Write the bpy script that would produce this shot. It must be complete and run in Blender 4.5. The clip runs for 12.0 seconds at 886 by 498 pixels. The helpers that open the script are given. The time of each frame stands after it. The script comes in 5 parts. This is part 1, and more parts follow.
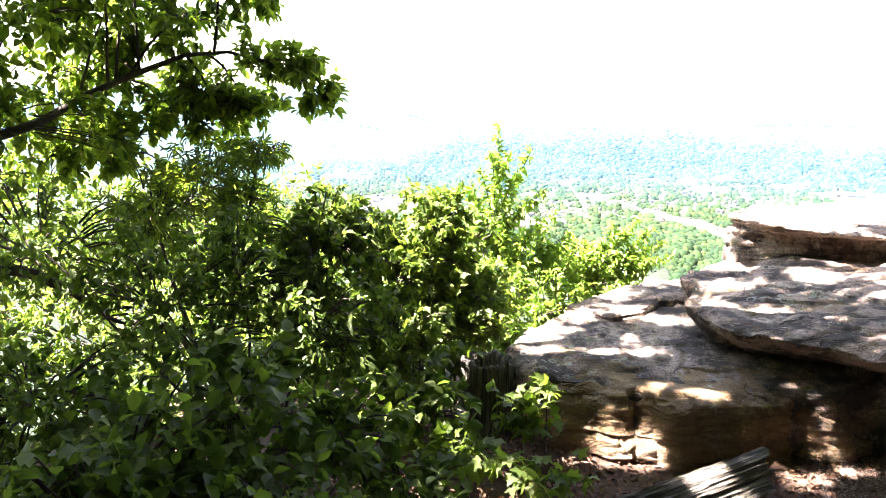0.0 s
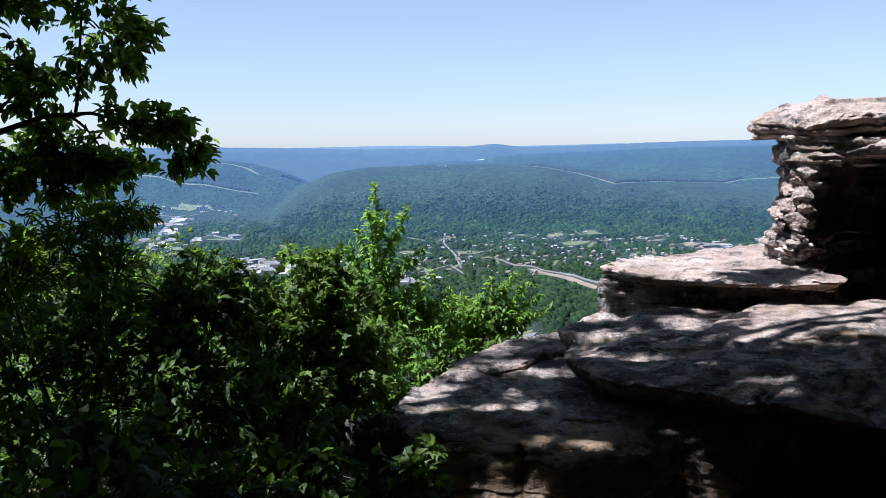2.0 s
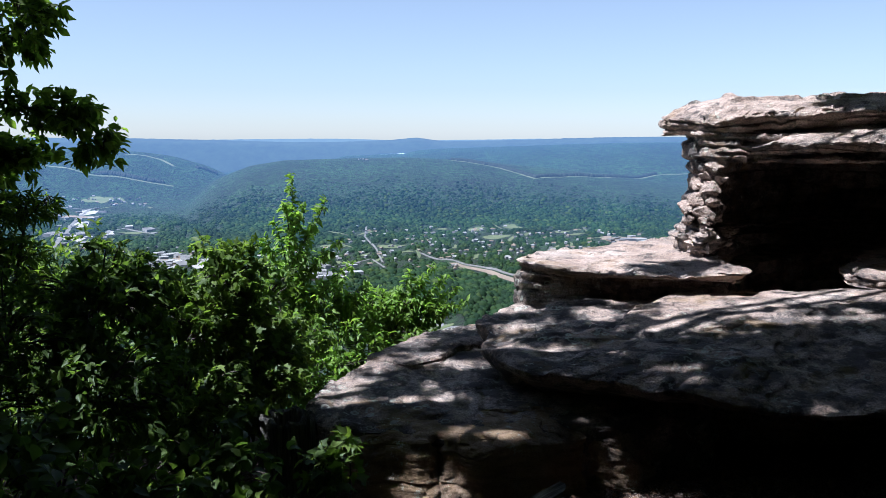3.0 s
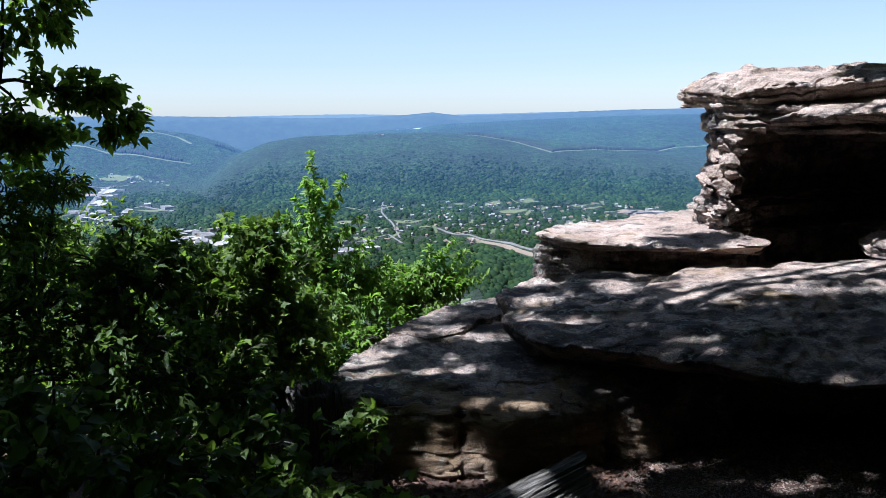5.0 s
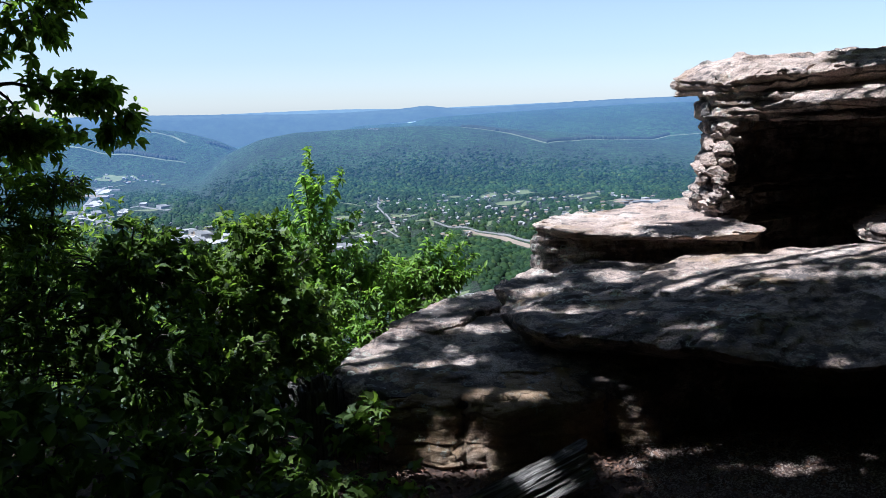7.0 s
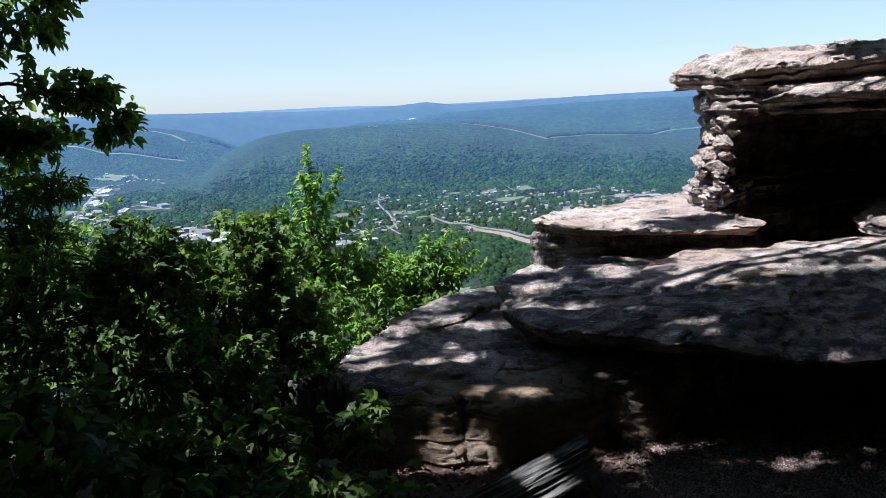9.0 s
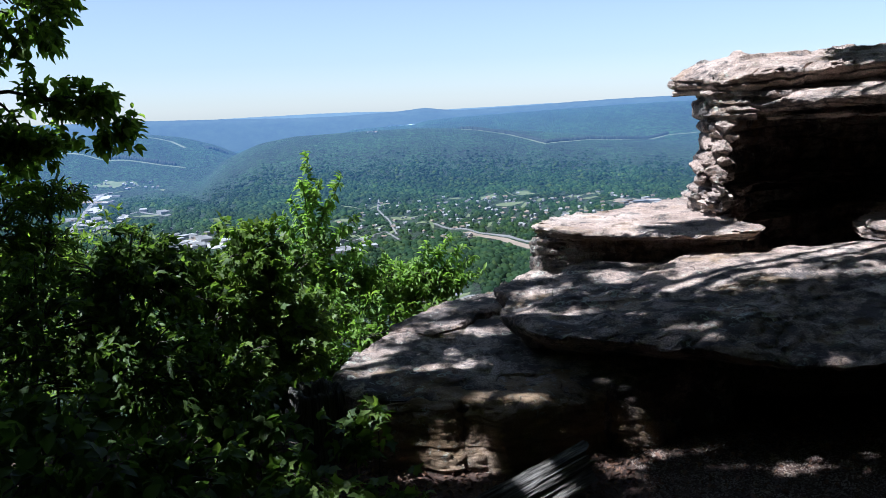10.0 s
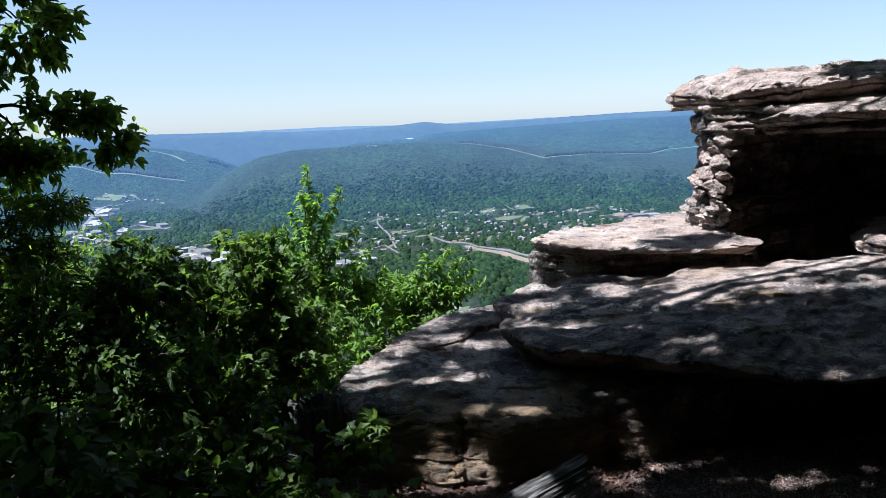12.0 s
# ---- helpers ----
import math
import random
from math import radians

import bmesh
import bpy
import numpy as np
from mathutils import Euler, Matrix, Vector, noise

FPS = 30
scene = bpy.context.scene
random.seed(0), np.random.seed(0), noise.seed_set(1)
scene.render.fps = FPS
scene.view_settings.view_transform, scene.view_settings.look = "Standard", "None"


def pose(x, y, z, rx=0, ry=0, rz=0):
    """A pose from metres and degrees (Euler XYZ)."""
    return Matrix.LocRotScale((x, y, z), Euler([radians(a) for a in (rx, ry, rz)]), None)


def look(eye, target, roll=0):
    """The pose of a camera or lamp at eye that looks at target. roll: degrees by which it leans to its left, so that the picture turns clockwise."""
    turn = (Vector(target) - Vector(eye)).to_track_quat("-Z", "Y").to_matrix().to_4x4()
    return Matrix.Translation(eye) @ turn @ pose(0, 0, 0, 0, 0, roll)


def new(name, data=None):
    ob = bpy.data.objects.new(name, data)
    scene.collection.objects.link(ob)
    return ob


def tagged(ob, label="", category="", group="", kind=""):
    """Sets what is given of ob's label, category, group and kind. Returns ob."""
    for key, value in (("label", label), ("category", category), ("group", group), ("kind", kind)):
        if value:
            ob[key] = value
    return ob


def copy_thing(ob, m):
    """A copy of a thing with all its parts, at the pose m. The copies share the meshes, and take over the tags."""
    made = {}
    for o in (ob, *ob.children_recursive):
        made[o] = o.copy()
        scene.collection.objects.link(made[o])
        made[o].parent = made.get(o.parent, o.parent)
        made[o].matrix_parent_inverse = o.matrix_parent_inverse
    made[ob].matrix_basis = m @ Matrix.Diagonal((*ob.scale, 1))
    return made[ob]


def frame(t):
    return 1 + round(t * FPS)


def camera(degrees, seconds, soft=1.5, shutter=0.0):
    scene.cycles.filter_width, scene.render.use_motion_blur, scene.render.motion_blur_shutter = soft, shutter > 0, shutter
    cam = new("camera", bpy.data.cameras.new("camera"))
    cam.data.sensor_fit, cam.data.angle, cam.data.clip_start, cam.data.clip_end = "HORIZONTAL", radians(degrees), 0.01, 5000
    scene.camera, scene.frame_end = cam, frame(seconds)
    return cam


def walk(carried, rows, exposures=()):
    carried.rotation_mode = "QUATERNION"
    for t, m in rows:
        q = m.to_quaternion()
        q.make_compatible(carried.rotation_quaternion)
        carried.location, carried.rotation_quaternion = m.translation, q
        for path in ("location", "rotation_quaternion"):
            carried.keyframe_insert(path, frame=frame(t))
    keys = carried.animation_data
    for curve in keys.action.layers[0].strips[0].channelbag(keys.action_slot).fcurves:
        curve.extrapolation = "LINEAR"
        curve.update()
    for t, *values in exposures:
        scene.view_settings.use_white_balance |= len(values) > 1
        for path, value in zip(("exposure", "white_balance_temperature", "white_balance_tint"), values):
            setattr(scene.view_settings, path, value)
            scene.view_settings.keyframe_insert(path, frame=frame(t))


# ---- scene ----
# The camera: held at eye height on the ledge, with small sways.
EYE = 1.62
cam = camera(54.92, 12.0, soft=0.5)
# seconds, x, y, z, yaw (to the left), pitch (up), roll
PATH = [
    (0.0, 0.009, -0.014, 1.626, 11.19, -11.23, 0.03),
    (0.2, -0.009, -0.019, 1.635, 9.51, -9.07, -1.98),
    (0.5, -0.007, -0.003, 1.633, 8.24, -6.72, -1.11),
    (1.0, -0.016, 0.017, 1.626, 6.76, -5.53, -0.91),
    (1.5, -0.020, 0.043, 1.620, 5.00, -6.59, -0.74),
    (2.0, -0.013, 0.018, 1.622, 2.80, -7.30, -0.43),
    (2.5, 0.000, 0.000, 1.620, -0.00, -7.50, -0.00),
    (3.0, 0.009, 0.021, 1.613, -2.53, -7.72, 0.26),
    (5.0, -0.011, -0.029, 1.618, -1.38, -9.40, -0.41),
    (5.5, -0.011, -0.039, 1.624, -1.47, -9.46, -0.74),
    (6.0, -0.014, -0.056, 1.627, -1.52, -9.57, -1.03),
    (6.5, -0.018, -0.063, 1.627, -1.56, -9.74, -1.36),
    (7.0, -0.017, -0.064, 1.624, -1.57, -9.86, -1.64),
    (9.0, -0.008, -0.053, 1.624, -1.50, -10.10, -2.15),
    (9.5, -0.009, -0.053, 1.624, -1.52, -9.93, -2.25),
    (10.0, -0.008, -0.056, 1.628, -1.54, -9.73, -2.36),
    (10.5, -0.009, -0.065, 1.629, -1.60, -9.49, -2.34),
    (11.0, -0.008, -0.071, 1.629, -1.64, -9.26, -2.29),
    (11.5, -0.008, -0.074, 1.629, -1.65, -9.02, -2.24),
    (12.0, -0.009, -0.077, 1.629, -1.62, -8.81, -2.22),
]
EXPOSURES = [(0.0, 4.6, 6900, 21), (0.2, 4.2, 6750, 21), (0.5, 3.05, 6200, 21), (1.0, 1.95, 5650, 15), (1.5, 1.40, 5350, 14), (2.5, 1.36, 5300, 13), (5.0, 1.4, 5250, 11), (12.0, 1.38, 5250, 10)]
walk(cam, [(t, pose(x, y, z, 0, 0, yaw) @ pose(0, 0, 0, 90 + pitch) @ pose(0, 0, 0, 0, 0, roll)) for t, x, y, z, yaw, pitch, roll in PATH], EXPOSURES)

# ---- light ----
SUN_AZ, SUN_EL = -111.0, 63.5  # degrees, clockwise from ahead; above the horizon
world = bpy.data.worlds.new("sky")
scene.world = world
world.use_nodes = True
wn = world.node_tree.nodes
sky = wn.new("ShaderNodeTexSky")
sky.sky_type = "NISHITA"
sky.sun_disc = False
sky.sun_elevation, sky.sun_rotation = radians(SUN_EL), radians(SUN_AZ)
sky.altitude, sky.air_density, sky.dust_density, sky.ozone_density = 600, 1.0, 0.3, 3.0
wn["Background"].inputs["Strength"].default_value = 0.05
pale = wn.new("ShaderNodeHueSaturation")
pale.inputs["Saturation"].default_value, pale.inputs["Value"].default_value = 0.62, 1.0
world.node_tree.links.new(sky.outputs[0], pale.inputs["Color"])
world.node_tree.links.new(pale.outputs[0], wn["Background"].inputs["Color"])
sun = new("sun", bpy.data.lights.new("sun", "SUN"))
sun.data.energy, sun.data.angle, sun.data.color = 5.0, radians(0.53), (1.0, 0.95, 0.87)
sun_way = Vector((math.sin(radians(SUN_AZ)) * math.cos(radians(SUN_EL)), math.cos(radians(SUN_AZ)) * math.cos(radians(SUN_EL)), math.sin(radians(SUN_EL))))
sun.matrix_world = look(sun_way * 30, (0, 0, 0))


# ---- materials ----
class Nodes:
    """A short way to wire a procedural material."""

    def __init__(self, name, rough=0.8):
        self.mat = bpy.data.materials.new(name)
        self.mat.use_nodes = True
        self.tree = self.mat.node_tree
        self.bsdf = self.tree.nodes["Principled BSDF"]
        self.bsdf.inputs["Roughness"].default_value = rough
        self.out = self.tree.nodes["Material Output"]

    def add(self, kind, **sets):
        n = self.tree.nodes.new(kind)
        for k, v in sets.items():
            n.inputs[k].default_value = v
        return n

    def link(self, a, b):
        self.tree.links.new(a, b)
        return self

    def coords(self, stretch=(1, 1, 1)):
        c, m = self.add("ShaderNodeTexCoord"), self.add("ShaderNodeMapping")
        m.inputs["Scale"].default_value = stretch
        self.link(c.outputs["Object"], m.inputs["Vector"])
        return m.outputs["Vector"]

    def noise(self, scale, detail=6, rough=0.6, stretch=(1, 1, 1)):
        n = self.add("ShaderNodeTexNoise", Scale=scale, Detail=detail, Roughness=rough)
        self.link(self.coords(stretch), n.inputs["Vector"])
        return n.outputs["Fac"]

    def ramp(self, fac, stops):
        r = self.add("ShaderNodeValToRGB")
        e = r.color_ramp.elements
        while len(e) < len(stops):
            e.new(0.5)
        for el, (p, c) in zip(e, stops):
            el.position, el.color = p, (*c, 1) if len(c) == 3 else c
        self.link(fac, r.inputs["Fac"])
        return r.outputs["Color"]

    def mix(self, fac, a, b, how="MIX"):
        m = self.tree.nodes.new("ShaderNodeMix")
        m.data_type, m.blend_type = "RGBA", how
        for sock, v in ((m.inputs[0], fac), (m.inputs[6], a), (m.inputs[7], b)):
            if isinstance(v, bpy.types.NodeSocket):
                self.link(v, sock)
            else:
                sock.default_value = v if isinstance(v, float) else (*v, 1)
        return m.outputs[2]

    def math(self, how, a, b):
        m = self.tree.nodes.new("ShaderNodeMath")
        m.operation = how
        for sock, v in ((m.inputs[0], a), (m.inputs[1], b)):
            if isinstance(v, bpy.types.NodeSocket):
                self.link(v, sock)
            else:
                sock.default_value = v
        return m.outputs[0]

    def bump(self, height, strength, distance):
        b = self.add("ShaderNodeBump", Strength=strength, Distance=distance)
        self.link(height, b.inputs["Height"]).link(b.outputs["Normal"], self.bsdf.inputs["Normal"])

    def colour(self, c):
        self.link(c, self.bsdf.inputs["Base Color"])
        return self


def grey(v):
    return (v, v, v)


def rock_material(name="sandstone", crust=0.50, pale=1.0, iron=0.56, rosettes=0.0):
    """Sandstone. crust: the lower it is, the more of it lies under a dark crust of old lichen."""
    n = Nodes(name, 0.9)
    base = n.ramp(n.noise(2.2, 8, 0.65, (1, 1, 2.5)), [(0.28, tuple(pale * v for v in (0.222, 0.150, 0.112))), (0.5, tuple(pale * v for v in (0.412, 0.308, 0.250))), (0.72, tuple(pale * v for v in (0.570, 0.468, 0.398)))])
    grain = n.ramp(n.noise(110, 4, 0.75), [(0.36, grey(0.48)), (0.64, grey(1.38))])
    c = n.mix(1.0, base, grain, "MULTIPLY")
    dark = n.ramp(n.noise(5.5, 9, 0.72), [(crust, grey(0)), (crust + 0.1, grey(1))])
    c = n.mix(n.math("MULTIPLY", dark, 0.86), c, (0.033, 0.029, 0.030))
    specks = n.ramp(n.noise(46, 6, 0.8), [(0.56, grey(0)), (0.62, grey(1))])
    c = n.mix(n.math("MULTIPLY", specks, 0.4), c, (0.045, 0.042, 0.04))
    ochre = n.ramp(n.noise(3.1, 6, 0.6, (1, 1, 0.5)), [(iron, grey(0)), (iron + 0.14, grey(1))])
    c = n.mix(n.math("MULTIPLY", ochre, 0.6), c, (0.30, 0.185, 0.075))
    lichen = n.ramp(n.noise(24, 8, 0.75), [(0.58, grey(0)), (0.63, grey(1))])
    patch = n.ramp(n.noise(2.7, 3, 0.5), [(0.45, grey(0)), (0.56, grey(1))])
    c = n.mix(n.math("MULTIPLY", n.math("MULTIPLY", lichen, patch), 0.8), c, (0.46, 0.46, 0.38))
    if rosettes:  # pale rings of lichen, each round a dark middle
        spot = n.add("ShaderNodeTexVoronoi", Scale=15.0)
        n.link(n.coords(), spot.inputs["Vector"])
        torn = n.math("ADD", spot.outputs["Distance"], n.math("MULTIPLY", n.noise(60, 5, 0.7), 0.35))
        ring = n.ramp(torn, [(0.36, grey(0)), (0.42, grey(1)), (0.50, grey(1)), (0.55, grey(0))])
        where = n.ramp(n.noise(1.6, 4, 0.6), [(0.50, grey(0)), (0.60, grey(1))])
        c = n.mix(n.math("MULTIPLY", n.math("MULTIPLY", ring, where), rosettes), c, (0.40, 0.41, 0.34))
    bend = n.tree.nodes.new("ShaderNodeVectorMath")
    bend.operation = "MULTIPLY_ADD"
    wob = n.add("ShaderNodeTexNoise", Scale=3.0, Detail=5.0)
    n.link(n.coords(), wob.inputs["Vector"]).link(wob.outputs["Color"], bend.inputs[0])
    bend.inputs[1].default_value = (0.5, 0.5, 0.5)
    n.link(n.coords((1, 1, 2.2)), bend.inputs[2])
    cell = n.add("ShaderNodeTexVoronoi", Scale=2.6)
    cell.feature = "DISTANCE_TO_EDGE"
    n.link(bend.outputs[0], cell.inputs["Vector"])
    crack = n.ramp(cell.outputs["Distance"], [(0.0, grey(1)), (0.012, grey(0))])
    broken = n.ramp(n.noise(1.9, 4, 0.6), [(0.45, grey(0)), (0.6, grey(1))])
    crack = n.math("MULTIPLY", crack, broken)
    c = n.mix(n.math("MULTIPLY", crack, 0.5), c, (0.02, 0.018, 0.016))
    beds = n.ramp(n.noise(3.2, 8, 0.75, (0.8, 0.8, 7)), [(0.40, grey(0.72)), (0.5, grey(1.0)), (0.62, grey(1.1))])
    c = n.mix(1.0, c, beds, "MULTIPLY")
    n.colour(c)
    h = n.math("ADD", n.math("MULTIPLY", n.noise(70, 8, 0.8, (1, 1, 1.6)), 0.28), n.math("SUBTRACT", n.noise(11, 8, 0.72, (1, 1, 3)), n.math("MULTIPLY", crack, 0.6)))
    n.bump(h, 1.0, 0.035)
    return n.mat


def leaf_material(name, dark, light, glow=0.45):
    """Leaves: a waxy face, and light that shines through them."""
    n = Nodes(name, 0.5)
    g = n.add("ShaderNodeNewGeometry")
    c = n.ramp(g.outputs["Random Per Island"], [(0.0, dark), (0.6, tuple((a + b) / 2 for a, b in zip(dark, light))), (1.0, light)])
    n.colour(c)
    n.bsdf.inputs["Specular IOR Level"].default_value = 0.35
    t = n.add("ShaderNodeBsdfTranslucent")
    lit = n.mix(1.0, c, (1.45, 1.6, 0.62), "MULTIPLY")
    n.link(lit, t.inputs["Color"])
    m = n.add("ShaderNodeMixShader", Fac=glow)
    n.link(n.bsdf.outputs[0], m.inputs[1]).link(t.outputs[0], m.inputs[2]).link(m.outputs[0], n.out.inputs["Surface"])
    return n.mat


def bark_material():
    n = Nodes("bark", 0.9)
    c = n.ramp(n.noise(14, 8, 0.7, (1, 1, 0.25)), [(0.3, (0.022, 0.017, 0.014)), (0.7, (0.085, 0.068, 0.056))])
    n.colour(c)
    n.bump(n.noise(30, 6, 0.7, (1, 1, 0.2)), 0.8, 0.02)
    return n.mat


def haze_emission(n, near, far, most, tint=(0.125, 0.375, 0.90)):
    """Paints haze into a material's emission, bluish and growing with the distance."""
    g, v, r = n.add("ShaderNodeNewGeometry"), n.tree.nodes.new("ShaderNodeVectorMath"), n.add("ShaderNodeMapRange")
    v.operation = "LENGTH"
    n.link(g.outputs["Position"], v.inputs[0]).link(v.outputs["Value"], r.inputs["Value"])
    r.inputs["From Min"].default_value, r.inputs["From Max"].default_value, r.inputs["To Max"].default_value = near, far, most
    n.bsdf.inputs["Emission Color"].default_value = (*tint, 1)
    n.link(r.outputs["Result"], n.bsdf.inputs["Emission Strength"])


def ground_material():
    n = Nodes("ground", 0.95)
    litter = n.ramp(n.noise(38, 8, 0.75), [(0.3, (0.015, 0.008, 0.006)), (0.5, (0.058, 0.032, 0.022)), (0.72, (0.16, 0.10, 0.078))])
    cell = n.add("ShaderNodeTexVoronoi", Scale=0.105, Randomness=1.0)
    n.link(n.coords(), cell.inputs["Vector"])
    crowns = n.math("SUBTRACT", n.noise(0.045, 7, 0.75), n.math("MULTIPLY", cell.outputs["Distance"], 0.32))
    # the near-black tones between crowns are shade, painted into the colour
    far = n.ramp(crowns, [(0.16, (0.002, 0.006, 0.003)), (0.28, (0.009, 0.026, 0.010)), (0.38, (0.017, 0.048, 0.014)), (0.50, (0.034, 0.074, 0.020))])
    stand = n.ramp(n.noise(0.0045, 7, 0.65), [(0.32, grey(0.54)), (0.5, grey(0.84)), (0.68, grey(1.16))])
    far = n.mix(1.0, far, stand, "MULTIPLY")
    g, v, r = n.add("ShaderNodeNewGeometry"), n.tree.nodes.new("ShaderNodeVectorMath"), n.add("ShaderNodeMapRange")
    v.operation = "LENGTH"
    n.link(g.outputs["Position"], v.inputs[0]).link(v.outputs["Value"], r.inputs["Value"])
    r.inputs["From Min"].default_value, r.inputs["From Max"].default_value = 12, 60
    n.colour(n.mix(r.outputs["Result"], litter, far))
    n.bump(n.math("ADD", n.math("MULTIPLY", n.noise(60, 6, 0.7), 0.012), n.math("MULTIPLY", n.math("MULTIPLY", crowns, r.outputs["Result"]), 30.0)), 0.9, 1.0)
    # haze over the far land, put into the ground's own emission
    haze_emission(n, 1700, 4600, 0.146)
    return n.mat


def woods_material():
    n = Nodes("woods", 0.75)
    g = n.add("ShaderNodeNewGeometry")
    c = n.ramp(g.outputs["Random Per Island"], [(0.0, (0.007, 0.019, 0.009)), (0.5, (0.014, 0.034, 0.013)), (0.85, (0.022, 0.044, 0.014)), (1.0, (0.040, 0.062, 0.018))])
    stand = n.ramp(n.noise(0.0045, 7, 0.65), [(0.32, grey(0.50)), (0.5, grey(0.86)), (0.68, grey(1.22))])
    kind = n.ramp(n.noise(0.021, 5, 0.7), [(0.40, (0.86, 0.92, 1.0)), (0.62, (1.16, 1.08, 0.9))])
    n.colour(n.mix(1.0, n.mix(1.0, c, stand, "MULTIPLY"), kind, "MULTIPLY"))
    n.bsdf.inputs["Specular IOR Level"].default_value = 0.1
    n.bump(n.noise(0.4, 4, 0.7), 0.5, 1.0)
    # the same painted haze on the far trees
    haze_emission(n, 1700, 4600, 0.146)
    return n.mat


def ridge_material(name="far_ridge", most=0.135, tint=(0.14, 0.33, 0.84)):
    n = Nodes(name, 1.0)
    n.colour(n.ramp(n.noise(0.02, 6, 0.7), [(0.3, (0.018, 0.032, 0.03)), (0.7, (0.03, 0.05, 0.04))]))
    # the ridge's blue is haze, painted as emission over a dark base
    haze_emission(n, 2500, 4700, most, tint)
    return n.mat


def plain_material(name, a, b, scale, rough=0.85, haze=False):
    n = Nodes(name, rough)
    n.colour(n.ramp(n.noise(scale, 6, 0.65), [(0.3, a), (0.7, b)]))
    if haze:
        # far surfaces glow bluish by distance, a painted stand-in for haze
        haze_emission(n, 1700, 4600, 0.146)
    else:
        n.bump(n.noise(scale * 4, 5, 0.7), 0.4, 0.01)
    return n.mat


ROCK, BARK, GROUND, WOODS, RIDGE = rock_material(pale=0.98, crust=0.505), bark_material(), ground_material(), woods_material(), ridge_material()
OCHRE_ROCK = rock_material("ochre_sandstone", 0.50, 0.85, 0.36)
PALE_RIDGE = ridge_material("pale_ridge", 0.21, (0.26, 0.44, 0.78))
# real lichen crust, but darkened further to stand for shade on these parts
DARK_ROCK = rock_material("lichened_sandstone", 0.44, 0.92, rosettes=0.7)
OAK = leaf_material("oak_leaf", (0.050, 0.082, 0.020), (0.20, 0.265, 0.052), 0.68)
BUSH = leaf_material("bush_leaf", (0.046, 0.078, 0.023), (0.135, 0.19, 0.050), 0.55)
MAPLE = leaf_material("maple_leaf", (0.058, 0.095, 0.024), (0.17, 0.23, 0.055), 0.52)
YOUNG = leaf_material("young_leaf", (0.10, 0.17, 0.036), (0.23, 0.33, 0.075), 0.52)
DEAD = plain_material("dead_leaf", (0.06, 0.028, 0.017), (0.23, 0.13, 0.082), 9)
GRAVEL = plain_material("gravel", (0.13, 0.098, 0.08), (0.34, 0.27, 0.225), 6)
PAVED = plain_material("pale_road", (0.085, 0.082, 0.078), (0.145, 0.14, 0.132), 0.05, haze=True)
CLAY = plain_material("bare_clay", (0.13, 0.098, 0.07), (0.20, 0.155, 0.115), 0.03, haze=True)
PALE_LOT = plain_material("pale_paving", (0.17, 0.16, 0.15), (0.30, 0.285, 0.27), 0.04, haze=True)
FIELD = plain_material("mown_field", (0.045, 0.065, 0.022), (0.10, 0.11, 0.05), 0.02, haze=True)
HOUSE_WALL = plain_material("house_wall", (0.10, 0.098, 0.094), (0.36, 0.35, 0.34), 0.02, haze=True)
HOUSE_ROOF = plain_material("house_roof", (0.05, 0.049, 0.049), (0.19, 0.183, 0.18), 0.02, haze=True)
# near-black, standing for the shaded face of trees above a cut
SHADED_TREES = plain_material("pine", (0.005, 0.010, 0.007), (0.009, 0.017, 0.010), 0.05, haze=True)
BRUSH = plain_material("cut_brush", (0.05, 0.07, 0.035), (0.10, 0.11, 0.065), 0.02, haze=True)
WATER = plain_material("far_water", (0.45, 0.55, 0.62), (0.5, 0.6, 0.66), 0.01, 0.3, haze=True)


# ---- mesh helpers ----
def mesh_object(name, verts, faces, material, parent=None, smooth=False, label=""):
    me = bpy.data.meshes.new(name)
    me.from_pydata([tuple(v) for v in verts], [], [tuple(f) for f in faces])
    me.materials.append(material)
    if smooth:
        me.polygons.foreach_set("use_smooth", [True] * len(me.polygons))
    me.update()
    ob = new(name, me)
    if parent:
        ob.parent = parent
    if label:
        ob["label"] = label
    return ob


def big_mesh(name, verts, tris, material, parent=None, smooth=False):
    """A mesh of many triangles from arrays."""
    me = bpy.data.meshes.new(name)
    v, t = np.asarray(verts, np.float32), np.asarray(tris, np.int32)
    me.vertices.add(len(v))
    me.vertices.foreach_set("co", v.ravel())
    me.loops.add(t.size)
    me.loops.foreach_set("vertex_index", t.ravel())
    me.polygons.add(len(t))
    me.polygons.foreach_set("loop_start", np.arange(0, t.size, 3, dtype=np.int32))
    me.polygons.foreach_set("use_smooth", np.full(len(t), smooth))
    me.materials.append(material)
    me.update(calc_edges=True)
    me.validate()
    ob = new(name, me)
    if parent:
        ob.parent = parent
    return ob


def closed_curve(points, count, corner=0.05):
    """A closed line through a few points, its corners a little rounded, in even steps."""
    p = np.array(points, float)
    ring = np.vstack([p, p[:1]])
    step = np.linalg.norm(np.diff(ring, axis=0), axis=1)
    along = np.r_[0, np.cumsum(step)]
    want = np.linspace(0, along[-1], count, endpoint=False)
    out = np.stack([np.interp(want, along, ring[:, k]) for k in range(2)], 1)
    for _ in range(max(1, int((corner * count / along[-1]) ** 2))):
        out = 0.5 * out + 0.25 * (np.roll(out, 1, 0) + np.roll(out, -1, 0))
    return out, along[-1]


def fractal(p, scale, octaves=5):
    return noise.fractal(Vector(p) * scale, 0.9, 2.1, octaves, noise_basis="PERLIN_ORIGINAL")


